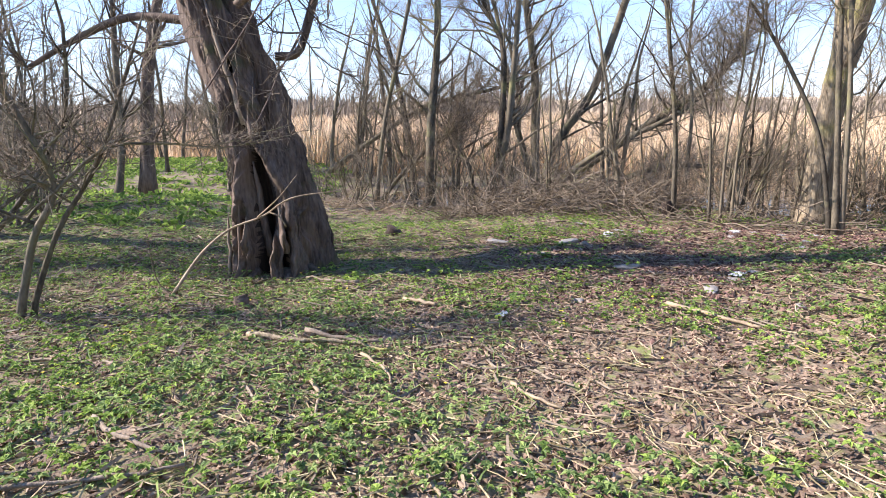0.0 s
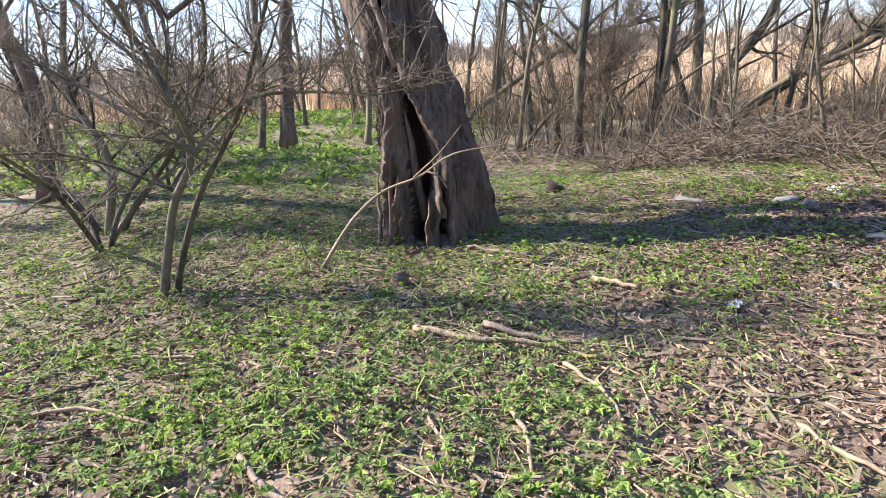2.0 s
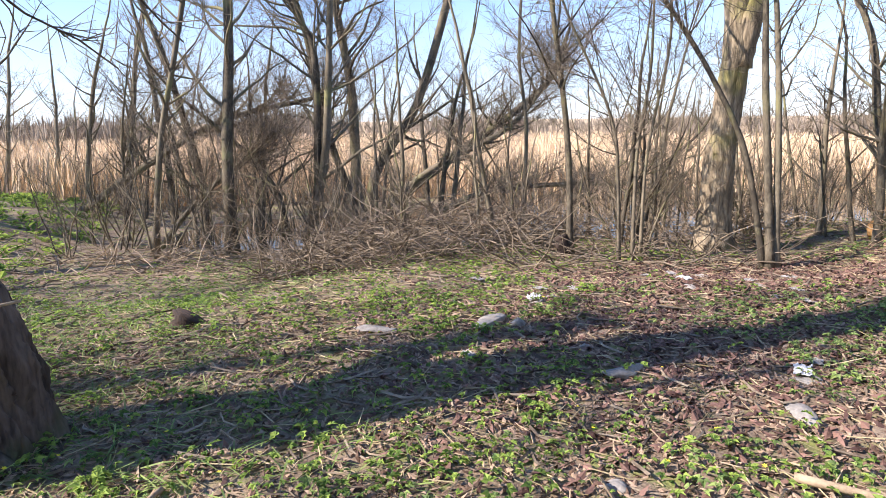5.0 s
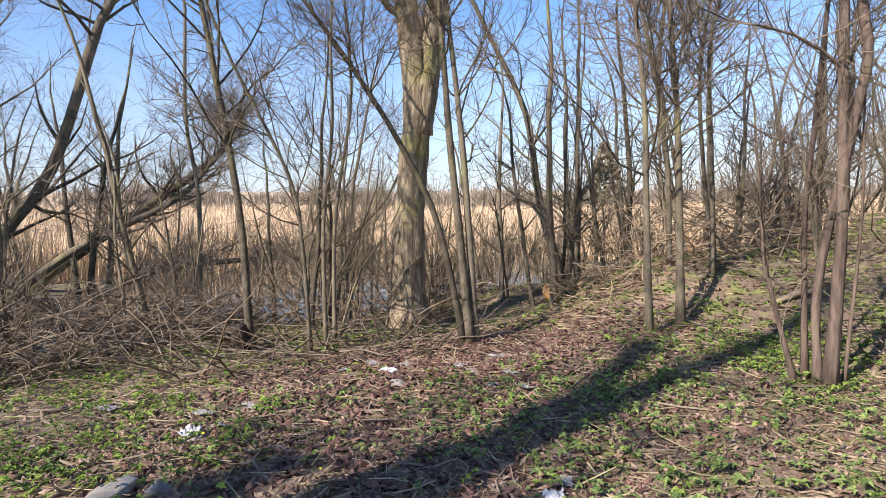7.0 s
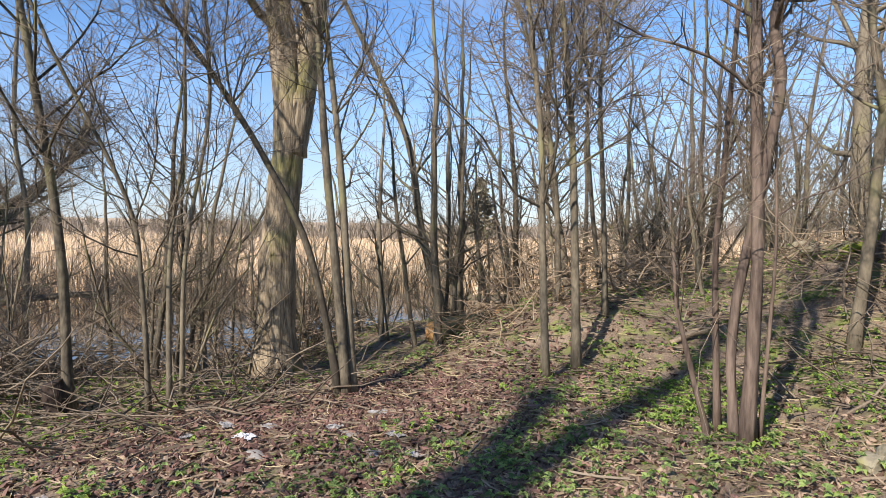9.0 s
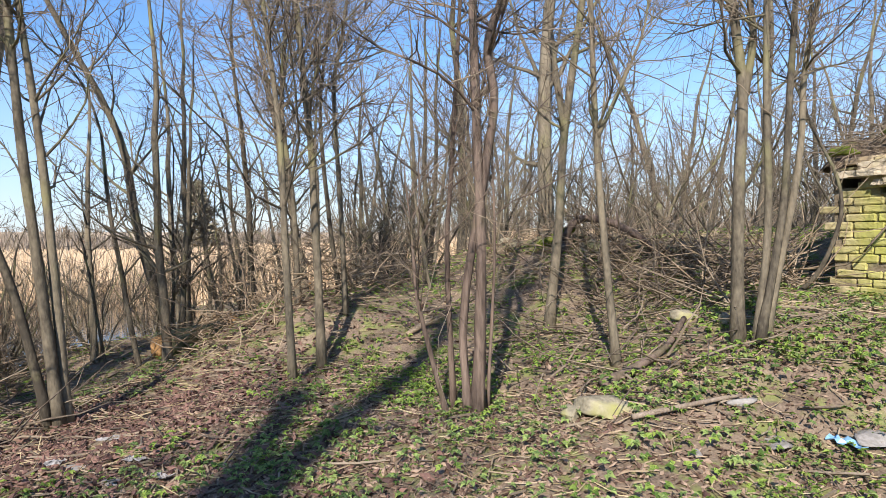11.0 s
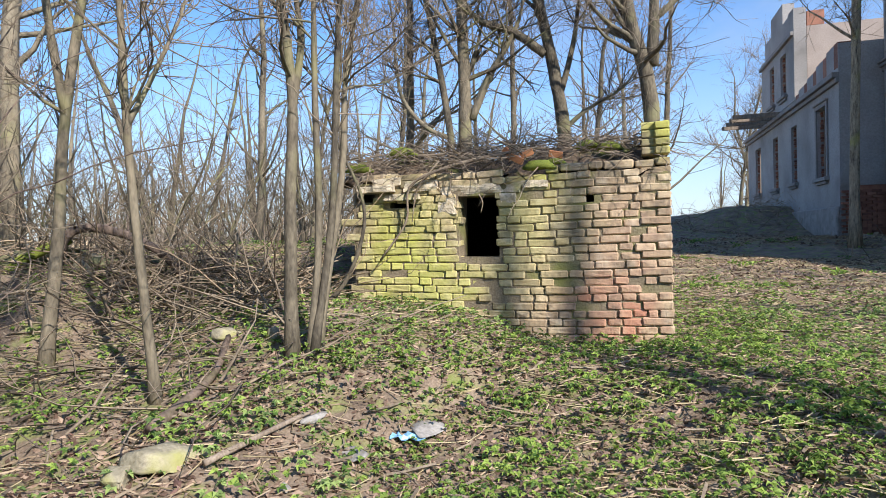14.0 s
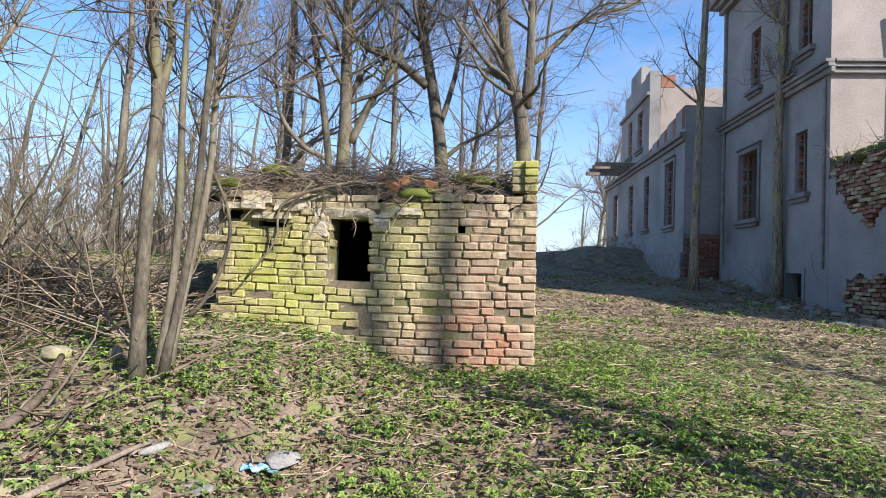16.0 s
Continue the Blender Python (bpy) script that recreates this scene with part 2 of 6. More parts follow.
def spline(pts, steps=4):
    """A smooth line through a few points."""
    p = np.asarray(pts, float)
    p = np.vstack([2 * p[0] - p[1], p, 2 * p[-1] - p[-2]])
    out = []
    for i in range(1, len(p) - 2):
        for k in range(steps):
            s = k / steps
            out.append(0.5 * ((2 * p[i]) + (-p[i - 1] + p[i + 1]) * s + (2 * p[i - 1] - 5 * p[i] + 4 * p[i + 1] - p[i + 2]) * s * s
                              + (-p[i - 1] + 3 * p[i] - 3 * p[i + 1] + p[i + 2]) * s ** 3))
    out.append(p[-2])
    return np.array(out)


def grow(rng, start, way, length, bend=0.25, up=0.1, n=6):
    """A wandering branch line."""
    p, d = [np.array(start, float)], np.array(way, float)
    d /= np.linalg.norm(d)
    for _ in range(n):
        d = d + rng.standard_normal(3) * bend / n ** 0.5 + np.array([0, 0, up / n])
        d /= np.linalg.norm(d)
        p.append(p[-1] + d * length / n)
    return np.array(p)


def twigs_on(rng, twigs, line, count, length, radius, lo=0.25, spread=0.9, up=0.35, forks=3):
    """Side twigs along a branch, each with a few forks."""
    k = len(line)
    for _ in range(count):
        s = lo + (0.98 - lo) * rng.random()
        i = min(int(s * (k - 1)), k - 2)
        at = line[i] + (line[i + 1] - line[i]) * rng.random()
        d = line[i + 1] - line[i]
        d = d / (np.linalg.norm(d) + 1e-9) * 0.7 + rng.standard_normal(3) * spread * 0.6
        ln = length * (0.5 + 0.8 * rng.random()) * (1.15 - 0.6 * s)
        tw = grow(rng, at, d, ln, 0.5, up, 3)
        twigs.add(tw, np.linspace(radius, radius * 0.4, 4), 3, cap=False)
        for _ in range(forks):
            j = rng.integers(0, 3)
            t2 = grow(rng, tw[j], (tw[j + 1] - tw[j]) / ln * 2.5 + rng.standard_normal(3) * 0.6, ln * 0.6, 0.45, up, 1)
            twigs.add(t2, (radius * 0.6, radius * 0.3), 3, cap=False)


def bare_tree(name, label, stems, seed, bark=None, limbs=7, limb_len=1.6, twig_count=7, twig_len=0.6, category="tree", group="", reach=2.2, crown_from=0.40, sides=8, rough=0.05, flare=1.5, twig_r=0.006, dense=1.7):
    """A leafless tree: each stem is (points of its line, radius at the foot, radius at the last point); it grows on above by reach times its length."""
    rng = np.random.default_rng(seed)
    base = np.array(stems[0][0][0], float)
    root = thing(name, label, category, tuple(base), group)
    limbs, twig_count, twig_len = int(limbs * dense), int(twig_count * dense * 0.95), twig_len * (1 + 0.25 * (dense - 1))
    limb, twig = Tubes(), Tubes()
    for si, (pts, r0, r1) in enumerate(stems):
        p = spline(np.array(pts, float) - base, 5)
        low = len(p)
        if reach > 1.01:
            total = np.linalg.norm(np.diff(p, axis=0), axis=1).sum()
            way = p[-1] - p[-4]
            way = way / np.linalg.norm(way)
            more = grow(rng, p[-1], way, total * (reach - 1), 0.25, 0.5, max(2, min(7, round(7 * (reach - 1)))))[1:]
            p = np.vstack([p, more])
        s = np.linspace(0, 1, len(p))
        cut = (low - 1) / (len(p) - 1)
        r = np.where(s <= cut, r0 + (r1 - r0) * s / cut, r1 * (1 - (s - cut) / (1.0001 - cut) * 0.8) if reach > 1.01 else r1)
        if np.allclose(p[0], 0, atol=0.3):
            r[0] *= flare
            r[1] *= 1 + (flare - 1) * 0.25
            p[0, 2] -= 0.08
        tr = Tubes()
        tr.add(p, r, sides, rough, rng)
        part("trunk", tr.data(), bark or BARK, root)
        n = len(p)
        for _ in range(limbs):
            q = crown_from + (0.97 - crown_from) * rng.random()
            i = min(int(q * (n - 1)), n - 2)
            d = (p[i + 1] - p[i]) / (np.linalg.norm(p[i + 1] - p[i]) + 1e-9)
            side = rng.standard_normal(3) * np.array([1, 1, 0.3])
            side /= np.linalg.norm(side)
            ln = limb_len * (0.5 + 0.9 * rng.random()) * (1.2 - 0.7 * q)
            segs = 6 if dense > 1.2 else 4
            br = grow(rng, p[i], d * 0.6 + side * 0.8, ln, 0.4, 0.5, segs)
            rb = max(r[i] * 0.42, 0.005)
            limb.add(br, np.linspace(rb, max(rb * 0.12, 0.003), segs + 1), 5 if dense > 1.2 else 4, cap=False)
            twigs_on(rng, twig, br, twig_count, twig_len, min(twig_r, rb * 0.5), forks=3 if dense > 1.2 and len(stems) < 3 else 2)
        twigs_on(rng, twig, p, limbs, twig_len, twig_r, lo=crown_from, forks=3 if dense > 1.2 and len(stems) < 3 else 2)
    if limb.n:
        part("crown", limb.data(), bark or BARK, root)["kind"] = "stuff"
    if twig.n:
        part("twig_mass", twig.data(), TWIG, root)["kind"] = "stuff"
    return root


def boxes(bm, x0, x1, y0, y1, z0, z1):
    m = Matrix.Translation(((x0 + x1) / 2, (y0 + y1) / 2, (z0 + z1) / 2)) @ Matrix.Diagonal((x1 - x0, y1 - y0, z1 - z0, 1))
    return bmesh.ops.create_cube(bm, size=1, matrix=m)["verts"]


def box(x0, x1, y0, y1, z0, z1, bevel=0.0):
    bm = bmesh.new()
    boxes(bm, x0, x1, y0, y1, z0, z1)
    if bevel:
        bmesh.ops.bevel(bm, geom=bm.edges[:], offset=bevel, segments=1, affect="EDGES")
    return bm


def pierced(along, span, z0, z1, a, b, holes):
    """A wall with real openings: it runs over span along 'x' or 'y', from a to b in the other direction; holes are (from, to, low, high)."""
    bm = bmesh.new()
    us = sorted({span[0], span[1], *[h[0] for h in holes], *[h[1] for h in holes]})
    zs = sorted({z0, z1, *[h[2] for h in holes], *[h[3] for h in holes]})
    for u0, u1 in zip(us, us[1:]):
        for w0, w1 in zip(zs, zs[1:]):
            um, wm = (u0 + u1) / 2, (w0 + w1) / 2
            if any(h[0] < um < h[1] and h[2] < wm < h[3] for h in holes):
                continue
            if along == "x":
                boxes(bm, u0, u1, a, b, w0, w1)
            else:
                boxes(bm, a, b, u0, u1, w0, w1)
    bmesh.ops.remove_doubles(bm, verts=bm.verts[:], dist=0.0002)
    return bm


def scatter(template_v, template_f, places, mats3):
    """One mesh out of many copies of a small template; mats3 are 3 x 3 matrices."""
    tv = np.asarray(template_v, float)
    v = np.einsum("nij,kj->nki", mats3, tv) + places[:, None, :]
    k = len(tv)
    f = []
    for face in template_f:
        f.append(np.arange(len(places))[:, None] * k + np.array(face)[None, :])
    faces = []
    for a in f:
        faces.extend(map(tuple, a.tolist()))
    return v.reshape(-1, 3), faces


def turns(rng, n, tilt=0.3, lo=0.7, hi=1.3, yaw=None):
    """Random turns about z with a small tilt and a random size."""
    a = rng.random(n) * 2 * np.pi if yaw is None else yaw
    tx, ty = rng.normal(0, tilt, n), rng.normal(0, tilt, n)
    s = lo + (hi - lo) * rng.random(n)
    ca, sa, z, o = np.cos(a), np.sin(a), np.zeros(n), np.ones(n)
    rz = np.stack([np.stack([ca, -sa, z], -1), np.stack([sa, ca, z], -1), np.stack([z, z, o], -1)], -2)
    cx, sx, cy, sy = np.cos(tx), np.sin(tx), np.cos(ty), np.sin(ty)
    rx = np.stack([np.stack([o, z, z], -1), np.stack([z, cx, -sx], -1), np.stack([z, sx, cx], -1)], -2)
    ry = np.stack([np.stack([cy, z, sy], -1), np.stack([z, o, z], -1), np.stack([-sy, z, cy], -1)], -2)
    return s[:, None, None] * (rz @ rx @ ry)


# ---- ground ----
# known heights of the ground: x, y, z
HEIGHTS_NEAR = [(0.4, -2, .2), (-1.3, 1.1, .17), (1, 3.35, .02), (-.9, 5.6, .02), (-3.1, 3.2, .13), (2.1, 6.2, .1), (4.2, 5.3, .08), (2.3, 3.7, 0), (-5, 9, .2),
                (-1, 11.5, -.3), (.3, 14.5, -.75), (4.9, 9.6, -.08), (7.7, 9.6, -.34), (6.7, 7.7, -.13), (6.9, 5.6, .2), (6.3, 3.9, .14), (6.6, 2.8, .4), (6.7, 1.75, .62)]
HEIGHTS_FAR = [(4.7, 1.8, .12), (5.15, -.88, .5), (7, 1.5, 1), (10.4, 3.2, 1.3), (9.2, 5.6, .75), (10.6, 8.95, -.1), (8.6, 14.5, -1.15), (4.6, 15.8, -1.15), (14, 12.5, -1.1), (11, 0, 1.4),
               (3.5, -6, .6), (8.1, -11.6, .7), (9.6, -17, 1.2), (13.5, -25, 2.4), (5.5, -5, .55), (-8, 20, .1), (16, 20, -.9), (4, 24, -.7), (6.3, 13.4, -1.0), (10.5, 17, -1.25), (6, 18.3, -1.2), (11.8, 14.2, -1.2), (2, 17.5, -.95)]
KNOWN = np.array(HEIGHTS_NEAR + HEIGHTS_FAR)
WATER_LEVEL = -0.82


def land(x, y):
    """The height of the ground."""
    x, y = np.asarray(x, float), np.asarray(y, float)
    d = (x[..., None] - KNOWN[:, 0]) ** 2 + (y[..., None] - KNOWN[:, 1]) ** 2
    w = 1 / (d + 0.6) ** 2.2
    z = (w * KNOWN[:, 2]).sum(-1) / w.sum(-1)
    far = np.clip((np.hypot(x - 3, y - 2) - 35) / 30, 0, 1)
    north = np.clip((y - 60) / 200, 0, 1) * 9
    z = z * (1 - far) - 0.6 * far + north
    z = z + 0.018 * np.sin(3.1 * x + 1.3 * y) * np.sin(2.3 * y - 0.8 * x) + 0.010 * np.sin(7.7 * x + 2) * np.sin(8.3 * y + x)
    return z


def on(x, y, dz=0.0):
    return (x, y, float(land(x, y)) + dz)


def axis(lo, hi, step):
    mid = np.arange(lo, hi, step)
    g = np.cumsum(step * 1.16 ** np.arange(1, 62))
    g = g[g < 2500]
    return np.concatenate([lo - g[::-1], mid, hi + g])


def build_ground():
    xs, ys = axis(-6, 13, 0.1), axis(-3, 15, 0.1)
    gx, gy = np.meshgrid(xs, ys, indexing="ij")
    gz = land(gx, gy)
    rng = np.random.default_rng(3)
    near = np.exp(-(np.hypot(gx - 3, gy - 3) / 14) ** 4)
    gz = gz + near * rng.normal(0, 0.008, gz.shape)
    v = np.stack([gx, gy, gz], -1).reshape(-1, 3)
    ny = len(ys)
    i, j = np.meshgrid(np.arange(len(xs) - 1), np.arange(ny - 1), indexing="ij")
    a = (i * ny + j).ravel()
    f = np.stack([a, a + ny, a + ny + 1, a + 1], -1)
    me = mesh_of("ground", v, [tuple(q) for q in f.tolist()], SOIL, True)
    tagged(new("ground", me), "bare brown woodland soil with moss and leaf litter", "ground", kind="structure")


def build_water():
    rng = np.random.default_rng(4)
    a = np.linspace(0, 2 * np.pi, 64, endpoint=False)
    r = 1 + 0.06 * np.sin(5 * a) + 0.05 * np.sin(9 * a + 1)
    v = [(8 + 15 * q * math.cos(t), 16.8 + 8 * q * math.sin(t), WATER_LEVEL) for t, q in zip(a, r)]
    me = mesh_of("water", v, [tuple(range(64))], WATER)
    tagged(new("water", me), "still dark pond water reflecting the sky", "water", kind="structure")


build_ground()
build_water()

# ---- the hollow old tree ----
def hollow_tree():
    rng = np.random.default_rng(11)
    at = on(-1.42, 5.25, -0.05)
    root = thing("old_tree", "massive old tree with a split hollow leaning trunk, dark bark", "tree", at)
    side, height = 260, 190
    top = 4.6
    v, cut = [], []
    splits = ((-1.72, 0.06, 0.25, -0.1, 1.75, 0.46), (-2.20, 0.03, 0.10, -0.1, 0.95, 0.30), (-1.16, -0.10, 0.085, 0.02, 0.82, 0.26), (-1.78, 0.02, 0.13, 1.45, 4.7, 0.20),
              (-0.88, -0.05, 0.05, 0.40, 0.64, 0.14), (-2.46, 0.0, 0.05, -0.1, 0.6, 0.12), (-1.98, 0.0, 0.05, -0.1, 0.55, 0.16), (-1.42, 0.05, 0.05, 0.1, 1.0, 0.12))
    for k in range(height):
        h = top * k / (height - 1)
        # the trunk leans towards the clearing's edge as it rises
        cx, cy = -0.066 * h * h if h < 2.4 else -0.380 - 0.34 * (h - 2.4), 0.05 * h
        r = 0.315 + 0.215 * math.exp(-(h / 1.5) ** 2) + 0.06 * math.exp(-h / 0.15) - 0.05 * max(0, h - 3)
        for s in range(side):
            a = 2 * math.pi * s / side
            ca, sa = math.cos(a), math.sin(a)
            q = r * (1 + 0.07 * math.sin(3 * a + 0.6) + 0.05 * math.sin(5 * a + 1 + 0.4 * h) + 0.03 * math.sin(11 * a + 0.3 * h))
            # burrs and hollows
            q += 0.05 * noise.noise(Vector((2.2 * ca, 2.2 * sa, 1.3 * h))) + 0.03 * noise.noise(Vector((5 * ca, 5 * sa, 3.1 * h + 7)))
            # long broken plates of bark
            wob = 0.35 * noise.noise(Vector((1.5 * ca, 1.5 * sa, 2.4 * h)))
            ridge = 1 - abs(noise.noise(Vector((7.5 * math.cos(a + wob), 7.5 * math.sin(a + wob), 1.5 * h)))) * 2.4
            fine = 1 - abs(noise.noise(Vector((17 * math.cos(a + wob), 17 * math.sin(a + wob), 4.2 * h + 3)))) * 2
            q += 0.055 * ridge + 0.026 * fine - 0.05 + rng.normal(0, 0.003)
            whole = q
            # open splits on the side of the clearing
            for a0, slope, w, h0, h1, deep in splits:
                if h0 < h < h1:
                    da = (a - 2 * math.pi if a > math.pi else a) - a0 - slope * h - 0.07 * math.sin(4 * h + a0) - 0.05 * noise.noise(Vector((a0, 0, 7 * h)))
                    edge = min(1, (h - h0) / 0.12, (h1 - h) / 0.45)
                    ww = w * (0.35 + 0.65 * edge) * max(0.5, 1.2 - 0.35 * abs(h - 0.9)) * (1 + 0.3 * math.sin(5 * h + 9 * a0))
                    ww = max(ww, 0.02)
                    q -= deep * edge * math.exp(-(da / ww) ** 6)
                    # rounded lips of healed wood
                    q += 0.05 * edge * min(1, deep * 3) * math.exp(-((abs(da) - ww * 1.45) / (ww * 0.5 + 0.02)) ** 2)
            q = max(q, 0.06)
            # deep points, whose faces are coloured darker below
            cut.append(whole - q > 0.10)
            v.append((cx + q * ca, cy + 0.85 * q * sa, h))
    f = [(k * side + s, k * side + (s + 1) % side, (k + 1) * side + (s + 1) % side, (k + 1) * side + s) for k in range(height - 1) for s in range(side)]
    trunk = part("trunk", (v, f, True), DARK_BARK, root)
    # faces deep in the splits: the hollow's shade put into a near-black colour
    trunk.data.materials.append(ROT_AND_SHADE)
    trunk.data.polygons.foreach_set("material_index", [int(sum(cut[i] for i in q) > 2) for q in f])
    # slats of bare dead wood standing in the splits
    for x, y, h0, h1, lean, w, mat in ((-0.50, -0.28, 0.0, 0.75, 0.03, 0.022, DEAD_WOOD), (-0.36, -0.34, 0.0, 0.95, 0.04, 0.03, DARK_BARK), (-0.04, -0.22, 0.25, 1.3, -0.14, 0.045, DARK_BARK), (-0.17, -0.2, 0.0, 1.2, -0.04, 0.06, DARK_BARK), (0.17, -0.36, 0.3, 0.85, -0.08, 0.03, DEAD_WOOD), (-0.24, -0.19, 1.7, 3.0, -0.34, 0.04, DEAD_WOOD)):
        tb = Tubes()
        line = [(x + lean * i / 7 + rng.normal(0, 0.006), y + 0.035 * i / 7 * (h1 - h0), h0 + (h1 - h0) * i / 7) for i in range(8)]
        tb.add(line, [w, w * 1.05, w * 0.9, w * 0.95, w * 0.8, w * 0.7, w * 0.5, w * 0.15], 7, 0.14, rng)
        part("wood_strip", tb.data(), mat, root, "bare dead wood standing in the split")
    limb, twig = Tubes(), Tubes()
    for pts, r0, r1 in (([(-0.42, 0.15, 1.8), (-0.95, 0.6, 2.75), (-1.15, 0.8, 3.3), (-1.6, 0.9, 4.4)], 0.18, 0.12), ([(-1.2, 0.2, 4.4), (-1.9, 0.3, 5.6), (-2.2, 0.6, 7.5)], 0.24, 0.12), ([(-1.2, 0.2, 4.4), (-1.0, 0, 6.0), (-0.5, -0.4, 8.2)], 0.2, 0.1),
                        ([(-0.95, 0.8, 2.9), (-1.9, 1.0, 3.0), (-2.6, 1.0, 2.75), (-3.2, 0.9, 2.4)], 0.06, 0.03), ([(-0.2, -0.3, 2.9), (0.25, -0.4, 3.2), (0.55, -0.5, 3.7)], 0.045, 0.03), ([(0.0, 0.35, 2.45), (0.25, 0.4, 2.5), (0.42, 0.4, 2.9), (0.6, 0.3, 3.4)], 0.05, 0.035)):
        line = spline(pts, 5)
        limb.add(line, np.linspace(r0, r1, len(line)), 9, 0.06, rng)
        for _ in range(7):
            br = grow(rng, line[rng.integers(len(line) // 2, len(line))], rng.standard_normal(3) * 0.7 + np.array([0, 0, 0.3]), 1.6 * (0.5 + rng.random()), 0.5, 0.3, 6)
            limb.add(br, np.linspace(r1 * 0.35, 0.006, 7), 5, cap=False)
            twigs_on(rng, twig, br, 9, 0.6, 0.006)
    # thin shoots hanging on the trunk
    for _ in range(26):
        h = 1.4 + 2.4 * rng.random()
        a = -1.57 + rng.normal(0, 0.9)
        st = np.array([-0.235 * h + 0.45 * math.cos(a), 0.38 * math.sin(a), h])
        twigs_on(rng, twig, grow(rng, st, (math.cos(a), math.sin(a), 0.2), 0.45, 0.7, 0.1, 5), 2, 0.22, 0.004)
    part("crown", limb.data(), DARK_BARK, root)["kind"] = "stuff"
    part("twig_mass", twig.data(), TWIG, root)["kind"] = "stuff"
    for a in (-2.6, -2.0, -1.2, -0.5, 0.3):
        roots = Tubes()
        roots.add([(0.42 * math.cos(a), 0.38 * math.sin(a), 0.10), (0.60 * math.cos(a), 0.54 * math.sin(a), 0.015), (0.95 * math.cos(a + 0.2), 0.9 * math.sin(a + 0.2), -0.02)], [0.07, 0.04, 0.02], 7, 0.1, rng)
        part("root", roots.data(), DARK_BARK, root)


hollow_tree()

# ---- measured trees ----
ALDER = "slender bare alder with grey-brown bark on the bank"
bare_tree("bank_tree", "stout bare tree with furrowed yellow-mossy bark, forked above", [
    ([(7.21, 9.41, -.33), (7.23, 9.39, 1.22), (7.34, 9.28, 2.8), (7.26, 9.36, 4.35)], .245, .155), ([(7.36, 9.26, 2.5), (7.45, 9.18, 3.19), (7.57, 9.04, 4.34)], .18, .15)], 21, OAK_BARK, 7, 2.4, 12, 0.8, crown_from=0.55, sides=26, rough=0.085, flare=1.6)
bare_tree("alder", "pair of thin bare alder stems from one stool", [
    ([(6.5, 7.62, -.13), (6.44, 7.69, 1.07), (6.37, 7.76, 2.23), (6.31, 7.82, 3.79)], .053, .032), ([(6.58, 7.61, -.13), (6.55, 7.64, .93), (6.5, 7.69, 2.23), (6.42, 7.77, 3.43)], .047, .028),
    ([(6.46, 7.67, -.13), (6.27, 7.88, 1.27), (6.01, 8.14, 2.12), (5.68, 8.49, 2.95), (5.26, 8.92, 3.83)], .04, .024)], 22, None, 6, 1.3, 6, group="alders on the bank")
for k, (name, pts, r0, r1) in enumerate((
        ("alder", [(6.93, 5.63, .2), (6.91, 5.66, 1.54), (6.9, 5.67, 2.4), (6.83, 5.73, 3.31)], .047, .028), ("alder", [(7.39, 5.51, .21), (7.37, 5.53, 1.64), (7.36, 5.55, 2.43), (7.3, 5.61, 3.48)], .056, .033),
        ("alder", [(8.35, 5.54, .62), (8.33, 5.56, 1.83), (8.3, 5.59, 3.08), (8.37, 5.51, 3.68)], .042, .025), ("alder", [(.09, 15.5, -.75), (.15, 15.48, 1.34), (.35, 15.4, 3.48), (.4, 15.38, 5.03)], .157, .1),
        ("alder", [(-1.43, 15.79, -.72), (-1.11, 15.66, 1.59), (-.69, 15.5, 3.25), (-.28, 15.34, 4.96)], .087, .056), ("alder", [(8.1, 18.01, -.9), (8.2, 17.97, 1.82), (8.01, 18.04, 3.66), (8.11, 18, 6.32)], .079, .047),
        ("alder", [(4.56, 9.16, -.08), (4.51, 9.18, 1.47), (4.32, 9.25, 3.07), (4.23, 9.29, 3.75)], .059, .034), ("alder", [(4.95, 8.58, -.08), (4.91, 8.59, .99), (4.81, 8.63, 1.8), (4.31, 8.83, 3)], .032, .019),
        ("alder", [(5.11, 8.52, -.09), (5.13, 8.51, 1.33), (5.25, 8.46, 2.32), (5.27, 8.46, 3.3)], .032, .018), ("alder", [(9.36, 13.99, -.95), (9.47, 13.95, .45), (10.52, 13.55, 1.7), (11.19, 13.29, 3.17)], .054, .03),
        ("alder", [(11.11, 9.31, -.11), (10.79, 9.63, 1.58), (10.63, 9.8, 3.14), (10.11, 10.34, 4.77)], .108, .05), ("alder", [(5.4, 8.75, -.1), (5.42, 8.7, 1.3), (5.62, 8.6, 2.6), (5.6, 8.55, 3.4)], .03, .018),
        ("alder", [(8.9, 6.3, .5), (8.95, 6.35, 1.9), (8.8, 6.4, 3.0), (8.75, 6.3, 4.0)], .05, .03), ("alder", [(9.3, 5.9, .7), (9.2, 6.0, 2.0), (9.35, 6.1, 3.2), (9.5, 6.0, 4.2)], .04, .025))):
    bare_tree(name, ALDER, [(pts, r0 * 0.8, r1 * 0.8)], 30 + k, None, 11, 1.4 + 8 * r0, 8, 0.6 + r0, crown_from=0.3, group="alders on the bank")
